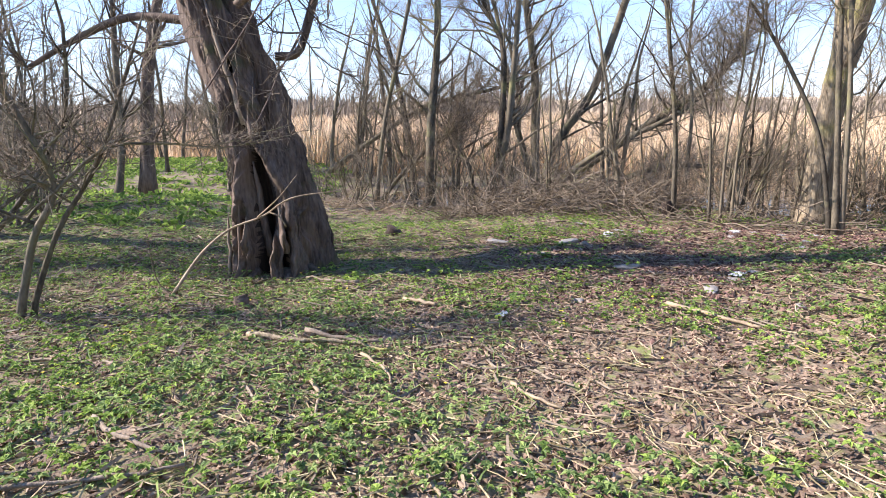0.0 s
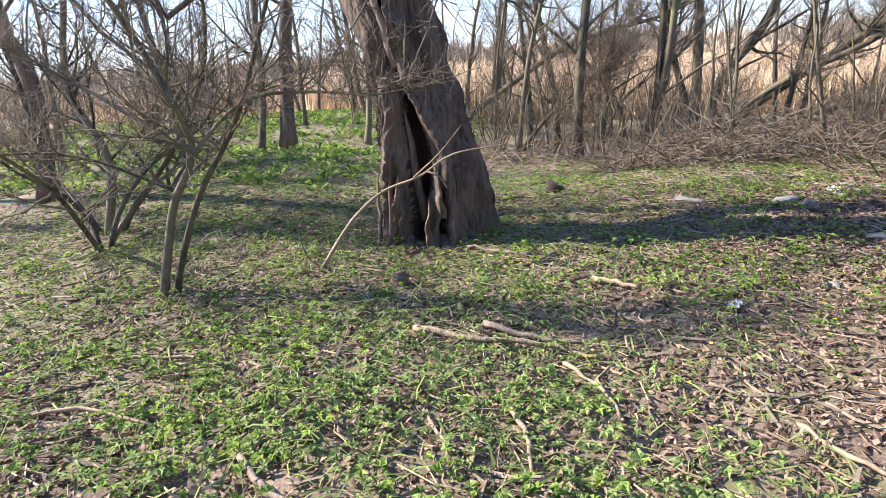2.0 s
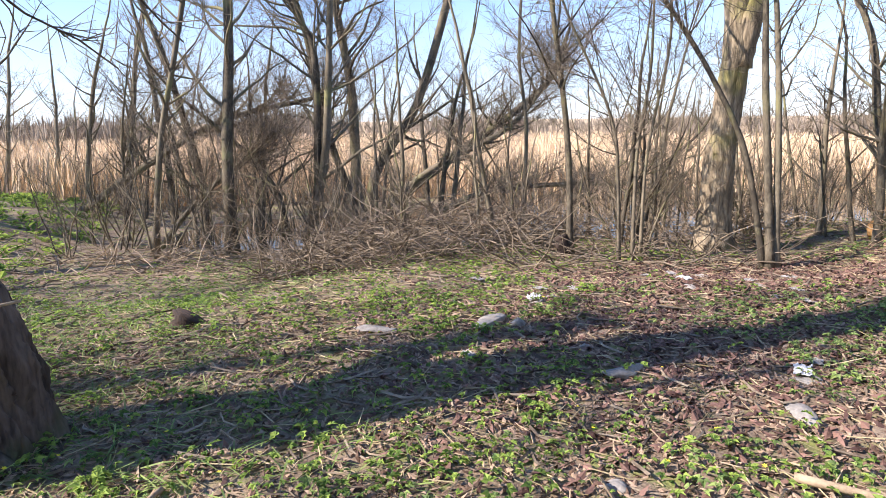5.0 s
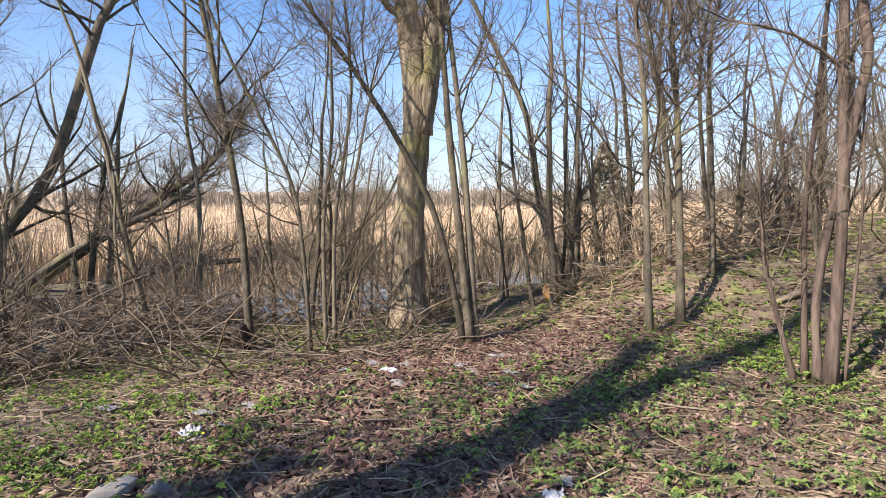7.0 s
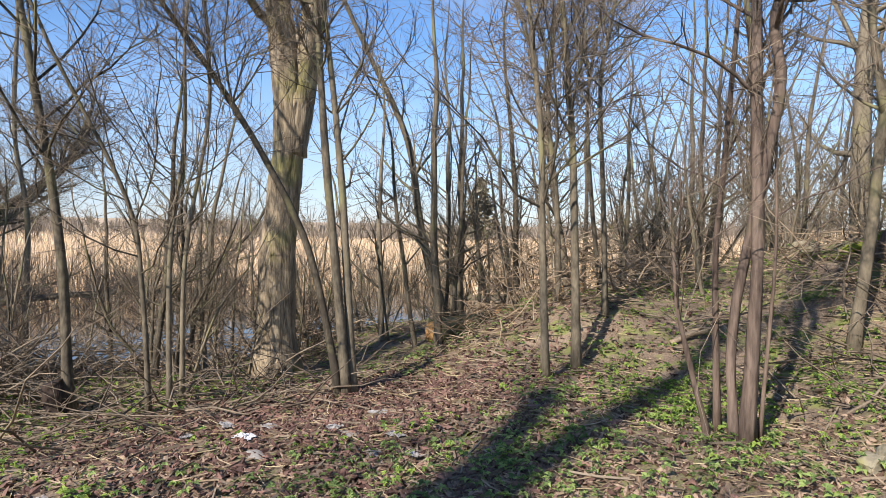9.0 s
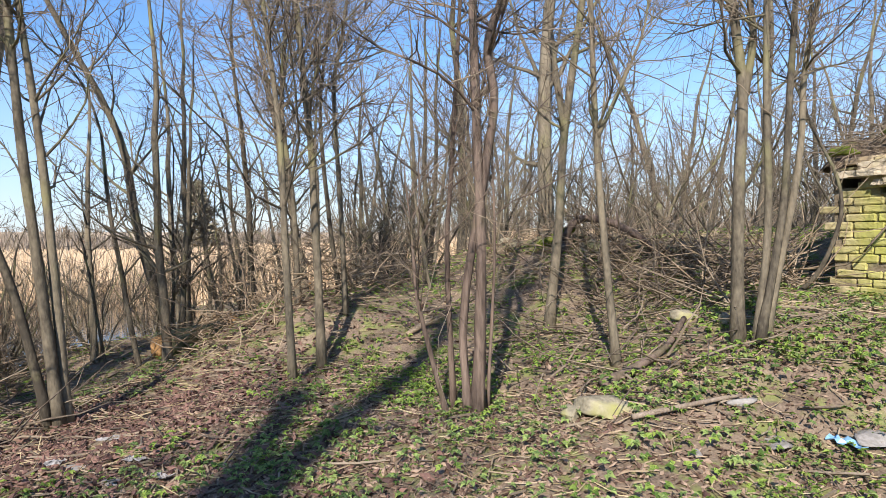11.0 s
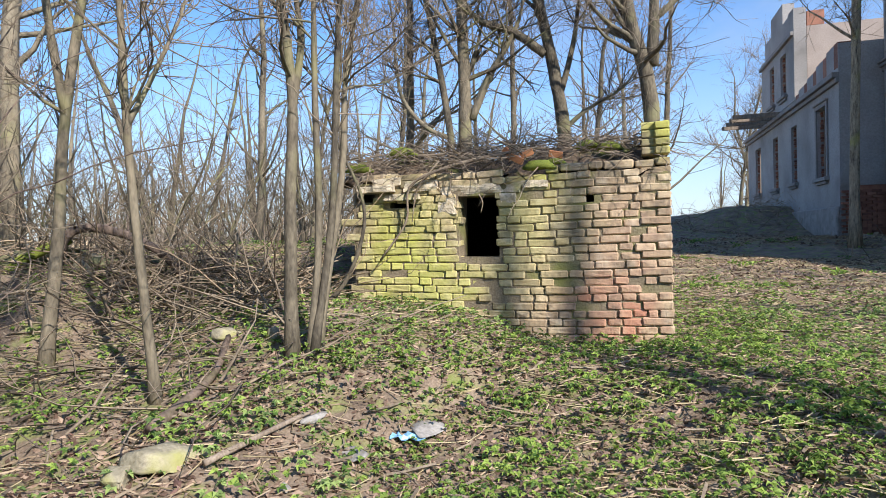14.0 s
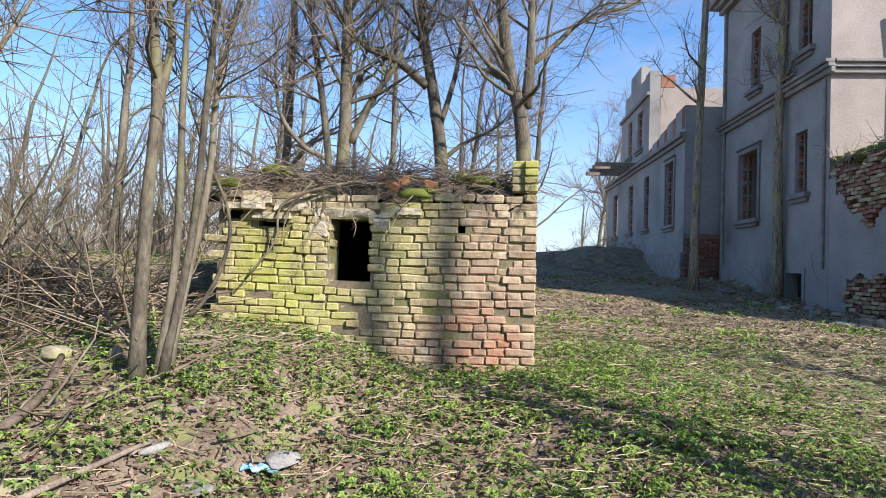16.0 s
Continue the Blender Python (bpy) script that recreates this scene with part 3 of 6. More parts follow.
bare_tree("alder", "clump of dark bare stems with a knobbly bent trunk", [
    ([(6.01, 3.88, .17), (6.01, 3.83, 1.33), (6.01, 3.84, 2.35), (6.01, 3.85, 3.15)], .042, .030), ([(6.02, 3.95, .16), (6.02, 3.97, .89), (6.03, 3.79, 1.94), (6.04, 3.71, 2.43), (6.04, 3.75, 2.83), (6.05, 3.64, 3.15)], .031, .031),
    ([(6.2, 4.08, .16), (6.2, 4.1, 1.33), (6.2, 4.05, 1.98), (6.2, 3.95, 3.28)], .023, .015), ([(6.12, 3.82, .17), (6.13, 3.74, 1.32), (6.13, 3.74, 1.96)], .013, .008), ([(6.1, 4.12, .16), (6.05, 4.22, .6), (6.0, 4.3, 1.0)], .022, .015)], 51, DARK_BARK, 5, 1.1, 6, 0.6, group="alders on the slope", rough=0.07)
bare_tree("alder", "forked bare tree with dark bark on the mound", [([(8.08, 3.29, .53), (8.09, 3.17, 1.54), (8.1, 3.09, 2.53), (8.11, 2.88, 3.86)], .052, .034), ([(8.1, 3.09, 2.5), (8.09, 3.19, 3.29), (8.09, 3.23, 3.87)], .036, .025)], 52, None, 8, 1.6, 7, group="alders on the slope")
bare_tree("alder", "thin smooth bare sapling forking above head height", [([(6.64, 2.81, .42), (6.63, 2.89, 1.38), (6.63, 2.94, 2.29), (6.62, 2.96, 3.32)], .036, .02), ([(6.63, 2.93, 2.22), (6.64, 2.77, 2.55), (6.65, 2.63, 2.86)], .02, .012)], 53, None, 6, 1.0, 6, group="alders on the slope")
bare_tree("alder", "clump of slim bare stems before the brick ruin", [
    ([(6.35, 1.98, .64), (6.35, 1.96, 1.7), (6.35, 1.92, 2.45), (6.35, 1.99, 3.17)], .05, .032), ([(6.35, 1.92, 2.38), (6.36, 1.84, 2.83), (6.36, 1.86, 3.16)], .032, .022), ([(6.25, 1.89, .62), (6.26, 1.79, 1.48), (6.26, 1.79, 2.43), (6.26, 1.78, 3.12)], .032, .02),
    ([(6.22, 1.88, .62), (6.23, 1.7, 1.6), (6.23, 1.64, 2.5), (6.24, 1.59, 3.1)], .032, .02), ([(6.28, 1.82, .64), (6.35, 1.55, 1.89), (6.36, 1.49, 2.6), (6.37, 1.38, 3.14)], .028, .018)], 54, None, 5, 1.0, 6, 0.55, group="alders on the slope")
bare_tree("willow", "bare willow with several crooked grey stems at the water", [
    ([(1.92, 17.43, -.75), (2.37, 17.26, .98), (2.59, 17.17, 3.17), (2.75, 17.11, 5.66)], .125, .065), ([(2.2, 17.33, .5), (2.3, 17.29, 3.43), (1.98, 17.41, 4.44), (1.39, 17.64, 5.69)], .097, .06)], 61, None, 13, 3.2, 14, 0.9, crown_from=0.2, group="willows by the water")
bare_tree("willow", "low bent bare willow stem at the water", [([(1.42, 18, -.72), (1.3, 18.05, .17), (.84, 18.23, 1), (.37, 18.41, 1.54)], .1, .06)], 62, None, 9, 2.6, 14, 0.9, crown_from=0.2, group="willows by the water")
bare_tree("willow", "many-stemmed bare willow spreading over the pond", [
    ([(3.56, 19.44, -.75), (3.55, 19.44, 2.67), (3.23, 19.56, 5.19), (3.14, 19.6, 6.34)], .158, .08), ([(4.03, 20.23, -.75), (4.39, 20.09, .8), (5.49, 19.66, 2.53), (6.46, 19.29, 5.61), (6.85, 19.14, 6.51)], .166, .1),
    ([(3.7, 19.8, -.7), (3.0, 19.9, 1.4), (2.6, 19.8, 3.4), (2.3, 19.8, 5.0)], .12, .06)], 63, None, 13, 3.4, 12, 1.0, crown_from=0.2, group="willows by the water")
for k, (pts, r0, r1) in enumerate((([(5.63, 23.26, -.6), (7.82, 22.41, 1.07), (10.34, 21.43, 3), (11.05, 21.16, 4.28)], .175, .08), ([(4.98, 22.14, -.6), (6.7, 21.48, .66), (8.91, 20.62, 1.87), (10.26, 20.1, 3.6)], .129, .055),
                                   ([(5.68, 19.48, -.85), (7.2, 18.89, -.07), (9.16, 18.13, .13), (11, 17.4, .1)], .098, .05), ([(-4.07, 21.18, -.45), (-2.36, 20.51, .74), (.01, 19.6, 2.11), (2.29, 18.72, 2.63)], .123, .053),
                                   ([(-1.44, 17.19, -.75), (-.71, 16.9, .14), (0, 16.63, .79), (.8, 16.3, 1.4)], .068, .041))):
    bare_tree("leaning_willow", "bare willow trunk fallen aslant over the wet bank", [(pts, r0, r1)], 70 + k, None, 20, 2.4, 12, 0.8, reach=1.2, crown_from=0.3, group="fallen willows")
# slim trees before the house
for k, pts in enumerate(([(8.46, -14.55, 1.0), (8.42, -14.58, 4.43), (8.31, -14.68, 9.34)], [(6.12, -13.88, .76), (6.16, -13.84, 4.89), (6.08, -13.91, 8.53)])):
    bare_tree("ash_tree", "straight slim bare tree before the house wall", [(pts, .13, .10)], 80 + k, OAK_BARK, 9, 2.0, 7, 0.8, reach=1.5, crown_from=0.5, twig_r=0.01, group="trees before the house")
# tall trees beyond the wing
for k, (x, y, h) in enumerate(((19.3, -40.8, 8.5), (22.5, -40.0, 7.5), (17.0, -44.0, 9.0))):
    bare_tree("maple_tree", "tall bare tree with reddish twigs beyond the house", [([on(x, y), (x + .1, y, h * .5), (x - .2, y, h)], .22, .15), ([(x + .1, y, h * .45), (x + 1.0, y + .4, h * .8), (x + 1.6, y + .7, h * 1.2)], .13, .08)], 84 + k, BARK, 9, 4.0, 9, 1.5, reach=1.7, crown_from=0.3, twig_r=0.016, group="trees beyond the house")
# trees behind the brick ruin
for k, stems in enumerate((
        [([(9.6, -2.41, 1.0), (9.6, -2.41, 2.73), (9.59, -2.42, 3.67), (9.6, -2.41, 4.53), (9.6, -2.41, 5.4)], 0.119, 0.076), ([(9.76, -2.28, 1.0), (9.76, -2.28, 2.72), (9.89, -2.17, 4.09), (10.03, -2.05, 5.12)], 0.064, 0.042), ([(9.52, -2.48, 3.25), (9.31, -2.66, 3.86), (9.06, -2.87, 4.38)], 0.068, 0.038), ([(9.77, -2.27, 2.98), (10.07, -2.02, 3.18), (10.35, -1.79, 3.64), (10.43, -1.72, 4.24)], 0.042, 0.025)],
        [([(8.44, -3.38, 1.0), (8.44, -3.38, 2.79), (8.53, -3.31, 3.72), (8.68, -3.19, 4.75), (8.75, -3.13, 5.43)], 0.114, 0.064), ([(8.65, -3.21, 4.15), (9.0, -2.92, 4.52), (9.4, -2.58, 4.76), (9.74, -2.3, 5.22)], 0.072, 0.038), ([(8.43, -3.39, 3.04), (8.21, -3.57, 3.27), (7.95, -3.79, 3.45)], 0.042, 0.021), ([(8.5, -3.33, 3.47), (8.33, -3.47, 4.25), (8.25, -3.54, 4.94)], 0.051, 0.025)],
        [([(7.21, -3.76, 1.0), (7.21, -3.76, 2.76), (7.27, -3.71, 3.64), (7.4, -3.6, 4.29), (7.52, -3.5, 5.26)], 0.124, 0.080), ([(7.2, -3.77, 3.73), (7.17, -3.79, 4.54), (7.18, -3.79, 5.28)], 0.088, 0.048), ([(7.15, -3.81, 4.38), (6.88, -4.03, 4.68), (6.61, -4.26, 5.02), (6.12, -4.67, 5.25)], 0.048, 0.024), ([(7.4, -3.6, 4.21), (7.6, -3.43, 4.77), (7.86, -3.22, 5.25)], 0.044, 0.024)])):
    bare_tree("maple_tree", "bare wide-branching tree with grey-brown bark behind the brick ruin", stems, 90 + k, BARK, 8, 2.2, 9, 0.8, reach=1.7, crown_from=0.45, sides=10, group="trees behind the ruin")
# elder bushes beside the path
bare_tree("elder_bush", "bare many-branched elder bush with two mossy stems", [
    ([(-3.06, 3.13, .13), (-2.87, 3.18, .81), (-2.68, 3.23, 1.23), (-2.89, 3.18, 1.87), (-3.09, 3.13, 2.3)], .034, .02), ([(-3.01, 3.2, .13), (-2.73, 3.27, .83), (-2.37, 3.37, 1.42), (-2.07, 3.44, 2.17)], .027, .015),
    ([(-2.75, 3.2, 1.1), (-2.3, 3.3, 1.5), (-1.9, 3.4, 1.55), (-1.4, 3.5, 1.5)], .017, .008), ([(-2.7, 3.2, 1.2), (-3.4, 3.3, 1.6), (-4.0, 3.4, 1.9)], .018, .01), ([(-2.8, 3.2, 0.9), (-3.5, 3.1, 1.2), (-4.2, 3.0, 1.25)], .014, .008)], 101, BARK, 9, 0.9, 6, 0.36, "bush", reach=1.25, crown_from=0.35, flare=1.2)
bare_tree("elder_bush", "tangled bare elder bush behind the path", [
    ([(-5.0, 5.0, .15), (-4.9, 5.1, .9), (-5.3, 5.2, 1.7), (-5.2, 5.3, 2.6)], .05, .03), ([(-5.1, 5.0, .15), (-5.7, 5.1, .9), (-6.0, 5.3, 1.8), (-6.2, 5.3, 2.6)], .04, .02), ([(-4.95, 5.1, .15), (-4.3, 5.4, 1.0), (-3.9, 5.6, 1.9), (-3.8, 5.6, 2.8)], .035, .02)], 102, BARK, 10, 1.3, 7, 0.45, "bush", reach=1.3, crown_from=0.25, flare=1.2)
for k, (pts, r0, r1) in enumerate((([(-7.39, 6.79, 0.71), (-7.27, 6.82, 1.84), (-7.54, 6.75, 2.55), (-7.83, 6.68, 3.31)], .12, .07), ([(-6.42, 12.73, 0.52), (-6.2, 12.79, 2.45), (-5.94, 12.85, 3.85)], .17, .12), ([(-11.26, 9.4, 1.0), (-10.92, 9.49, 2.92), (-10.8, 9.52, 3.82)], .13, .1))):
    bare_tree("willow", "thick-trunked bare tree at the edge of the clearing", [([on(pts[0][0], pts[0][1])] + pts[1:], r0, r1)], 103 + k, DARK_BARK, 10, 2.2, 9, 0.8, group="trees at the clearing")

BUSHES = (((-4.6, 4.4), 111), ((-5.9, 7.4), 113), ((-7.5, 5.2), 115))
for (bx, by), seed in BUSHES:
    rng = np.random.default_rng(seed)
    stems = []
    for q in range(4):
        a = rng.random() * 6.28
        base = np.array(on(bx + 0.05 * math.cos(a), by + 0.05 * math.sin(a)))
        stems.append((grow(rng, base, (0.55 * math.cos(a), 0.55 * math.sin(a), 1), 1.5, 0.45, 0.0, 4), .03, .016))
    bare_tree("elder_bush", "tangled bare elder bush with arching stems", stems, seed, BARK, 5, 1.1, 5, 0.42, "bush", reach=1.7, crown_from=0.2, flare=1.2, sides=6, group="elder bushes")

# ---- woods ----
def wood_templates():
    out = []
    for k, (h, r, lm, ll, tc, tl) in enumerate(((7, .07, 12, 1.8, 6, .8), (9, .10, 14, 2.4, 6, .9), (6, .05, 10, 1.5, 6, .7), (11, .15, 16, 3.0, 6, 1.0), (8, .08, 12, 2.0, 6, .9))):
        rng = np.random.default_rng(200 + k)
        line = grow(rng, (0, 0, 0), (0.05, 0.02, 1), h * 0.5, 0.12, 0.2, 4)
        out.append(bare_tree("woodland_tree", "slender bare woodland tree with fine twigs", [(line, r, r * 0.65)], 210 + k, None, lm, ll, tc, tl, reach=2.0, crown_from=0.22, sides=6, twig_r=0.008, dense=1.0, group="woodland trees"))
    for k in range(2):
        rng = np.random.default_rng(230 + k)
        stems = [(grow(rng, (0.1 * math.cos(q), 0.1 * math.sin(q), 0), (0.45 * math.cos(q), 0.45 * math.sin(q), 1), 1.5, 0.25, 0.2, 4), .022, .012) for q in (0, 1.3, 2.4, 3.6, 5)]
        out.append(bare_tree("hazel_bush", "bare leafless thicket bush of thin brown stems", stems, 240 + k, None, 6, 0.9, 5, 0.45, "bush", reach=1.7, crown_from=0.2, sides=5, dense=1.0, group="thicket bushes"))
    line = [(0, 0, 0), (0.1, 0, 2.2), (0, 0.1, 4.5)]
    out.append(bare_tree("far_tree", "distant bare tree with a rounded brown crown", [(line, .22, .14)], 250, None, 16, 3.4, 6, 1.5, reach=2.0, crown_from=0.15, sides=5, twig_r=0.045, dense=1.0, group="distant trees"))
    return out


def plant_woods():
    rng = np.random.default_rng(7)
    trees = wood_templates()
    spots = []

    def put(kind, x, y, s):
        spots.append((kind, x, y, s))
    # far bank and the left wood
    for _ in range(60):
        put(rng.choice([0, 1, 2, 4, 5, 6, 5, 6]), rng.uniform(-22, -5), rng.uniform(8.5, 30), rng.uniform(.7, 1.2))
    for _ in range(22):
        put(rng.integers(0, 5), rng.uniform(-4, 9), rng.uniform(17.5, 24), rng.uniform(.5, .9))
    for _ in range(16):
        put(rng.integers(5, 7), rng.uniform(-3.5, 4), rng.uniform(13.5, 17.5), rng.uniform(.8, 1.2))
    for _ in range(14):
        put(rng.integers(5, 7), rng.uniform(5, 13), rng.uniform(9.5, 13.5), rng.uniform(.6, 1.1))
    for _ in range(20):
        put(rng.choice([0, 2, 5, 6]), rng.uniform(8.5, 16), rng.uniform(5.5, 11), rng.uniform(.6, 1.0))
    # the wood behind mound and ruin
    for _ in range(64):
        x, y = rng.uniform(10.5, 34), rng.uniform(-14, 7)
        if x > 9 + 0.25 * abs(y):
            put(rng.integers(0, 7), x, y, rng.uniform(.75, 1.3))
    for _ in range(12):
        put(rng.integers(5, 7), rng.uniform(10.5, 14), rng.uniform(-2.5, 5.5), rng.uniform(.7, 1.0))
    for _ in range(34):
        put(rng.integers(5, 7), rng.uniform(12.5, 27), rng.uniform(-9, 9), rng.uniform(1.0, 1.7))
    for _ in range(14):
        put(rng.integers(0, 5), rng.uniform(15, 30), rng.uniform(-40, -15), rng.uniform(.8, 1.3))
    # thin saplings along the bank and on the slope
    for _ in range(34):
        x = rng.uniform(1.5, 10)
        put(rng.choice([0, 2, 2, 4]), x, rng.uniform(9.9, 14) - 0.12 * x + 0.4, rng.uniform(.35, .62))
    for _ in range(26):
        put(rng.choice([0, 2, 2, 4]), rng.uniform(9.3, 14), rng.uniform(3.8, 9.5), rng.uniform(.4, .75))
    for _ in range(46):
        a = radians(rng.uniform(-40, 75))
        d = rng.uniform(20.5, 26)
        put(rng.integers(5, 7), 5 + d * math.sin(a), 3 + d * math.cos(a), rng.uniform(.45, .85))
    # belts across the reed bed
    for _ in range(120):
        a = rng.uniform(-55, 88)
        d = rng.uniform(85, 150) if a > 25 else rng.uniform(120, 210)
        put(7, 3 + d * math.sin(radians(a)), 2 + d * math.cos(radians(a)), rng.uniform(.35, .8))
    # behind the walker, on the side of the sun
    for x, y, s in ((-9, -3.5, 1.2), (-6.0, -6.5, 1.1), (-13, 7, 1.2), (-16, -1, 1.3), (-3, -9, 1.0), (-10, 10, 1.1), (-7, 12.5, 1.0), (-3.2, -3.4, 0.9)):
        put(rng.integers(0, 5), x, y, s)
    for kind, x, y, s in spots:
        m = Matrix.Translation(on(x, y, -0.05)) @ Matrix.Rotation(rng.uniform(0, 6.28), 4, "Z") @ Matrix.Rotation(rng.normal(0, 0.05), 4, "X") @ Matrix.Scale(s, 4)
        copy_thing(trees[kind], m)
    for k, tr in enumerate(trees):
        tr.matrix_world = Matrix.Translation(on(-11 + 2.3 * k, 31 + k, -0.05))


plant_woods()
# tall trees behind the walker, whose shadows cross the clearing
for k, (x, y) in enumerate(((-3.25, .37), (-4.25, .05), (-5.5, -3.0))):
    bare_tree("maple_tree", "tall straight bare tree beside the clearing", [([on(x, y), (x + .05, y, 3.5), (x, y + .05, 7), (x + .1, y, 10.5)], .12, .07)], 260 + k, BARK, 5, 1.8, 5, 0.8, reach=1.4, crown_from=0.78, twig_r=0.006, group="tall trees")


def fir_tree():
    rng = np.random.default_rng(5)
    root = thing("fir_tree", "tall dark green fir standing beyond the reeds", "tree", on(66, 39))
    tb = Tubes()
    tb.add([(0, 0, -0.2), (0, 0, 5), (0.1, 0, 8.6)], [0.3, 0.2, 0.03], 8)
    part("trunk", tb.data(), BARK, root)
    n = 700
    h = 2 + 6.6 * rng.random(n) ** 0.8
    reach = (8.9 - h) * 0.42 * (0.4 + 0.6 * rng.random(n)) + 0.15
    a = rng.random(n) * 6.283
    v = [(0, -0.2, 0), (0.35, 0, -0.05), (0, 0.2, 0), (-0.35, 0.1, 0.06), (0, 0, 0.14)]
    f = [(0, 1, 4), (1, 2, 4), (2, 3, 4), (3, 0, 4), (0, 3, 2, 1)]
    pl = np.stack([reach * np.cos(a), reach * np.sin(a), h - 0.25 * reach], -1)
    part("crown", scatter(v, f, pl, turns(rng, n, 0.4, 0.7, 1.7)), FIR, root)


fir_tree()


# ---- reeds ----
def reed_bed():
    rng = np.random.default_rng(8)
    n = 56000
    a = np.radians(rng.uniform(-50, 100, n))
    d = 21 + 75 * rng.random(n) ** 1.5
    x, y = 4 + d * np.sin(a), 4 + d * np.cos(a)
    keep = ((x - 8) / 14.5) ** 2 + ((y - 16.5) / 8) ** 2 > 1
    keep &= ~((x < -5) & (y < 30))
    x, y, d = x[keep], y[keep], d[keep]
    z = np.maximum(land(x, y), WATER_LEVEL) - 0.05
    v = [(-0.015, 0, 0), (0.015, 0, 0), (0, 0.025, 0), (0.008, 0.03, 1.2), (0.05, 0.05, 1.62), (0.02, 0.02, 1.15)]
    f = [(0, 1, 3, 5), (1, 2, 3), (2, 0, 5, 3), (3, 4, 5)]
    m = turns(rng, len(x), 0.12, 0.85, 1.06)
    m[:, :, 0] *= (1 + d / 18)[:, None]
    ob = new("reed_bed", mesh_of("reed_bed", *scatter(v, f, np.stack([x, y, z], -1), m), REED))
    tagged(ob, "wide bed of dry golden reeds beyond the pond", "reeds", kind="stuff")


reed_bed()


def far_woods(label, seed, n, az, dist, slim, tall):
    """A brown belt of bare scrub and trees, between two bearings and two distances."""
    rng = np.random.default_rng(seed)
    a = np.radians(rng.uniform(az[0], az[1], n))
    d = rng.uniform(dist[0], dist[1], n)
    x, y = 3 + d * np.sin(a), 2 + d * np.cos(a)
    size = 0.45 + 0.3 * np.sin(a * 9 + 1) ** 2 + 0.25 * np.sin(a * 23) + 0.55 * rng.random(n) ** 3
    v, f = [], []
    for k in range(7):
        w = k * 0.9
        c, q = math.cos(w), math.sin(w)
        b = len(v)
        h = tall * (0.85 + 0.17 * (k % 3))
        v += [(0.1 * c, 0.1 * q, 0), (0.35 * c - slim * q, 0.35 * q + slim * c, h * 0.5), ((0.5 + 0.13 * (k % 4)) * c, (0.5 + 0.13 * (k % 4)) * q, h), (0.35 * c + slim * q, 0.35 * q - slim * c, h * 0.5)]
        f.append((b, b + 3, b + 2, b + 1))
    m = turns(rng, n, 0.15, 0.8, 1.2) * np.clip(size, 0.3, 1.5)[:, None, None]
    ob = new("far_woods", mesh_of("far_woods", *scatter(v, f, np.stack([x, y, land(x, y) - 0.1], -1), m), FAR_TWIG))
    tagged(ob, label, "woods", kind="stuff")


far_woods("hazy brown belt of bare trees beyond the reeds", 81, 6500, (-60, 178), (95, 175), 0.12, 3.1)
far_woods("thin brown scrub deep in the bare wood", 82, 1700, (84, 141), (28, 55), 0.018, 3.6)
far_woods("bare brown thicket beyond the left wood", 83, 420, (-75, -22), (34, 60), 0.022, 3.2)


# ---- the brick ruin ----
RUIN = Matrix(((-0.82, 0.572, 0, 7.61), (-0.572, -0.82, 0, 0.836), (0, 0, 1, 0), (0, 0, 0, 1)))
RUIN_W = 3.0


def ruin_top(x):
    """The broken upper edge of the brickwork."""
    if x > RUIN_W - 0.14:
        return 2.36
    if x > 1.85:
        return 2.07 + 0.03 * math.sin(9 * x)
    return 2.10 - 0.05 * x if x > 0.2 else 1.72


def brick_mesh(w, h, d, seed):
    rng = np.random.default_rng(seed)
    bm = bmesh.new()
    boxes(bm, -w / 2, w / 2, 0, d, -h / 2, h / 2)
    bmesh.ops.bevel(bm, geom=[e for e in bm.edges if min(v.co.y for v in e.verts) < 0.001], offset=0.010, segments=1, affect="EDGES")
    for v in bm.verts:
        v.co += Vector(rng.normal(0, 0.0030, 3))
    me = bpy.data.meshes.new("brick")
    bm.to_mesh(me)
    bm.free()
    me.materials.append(BRICK_WALL)
    return me


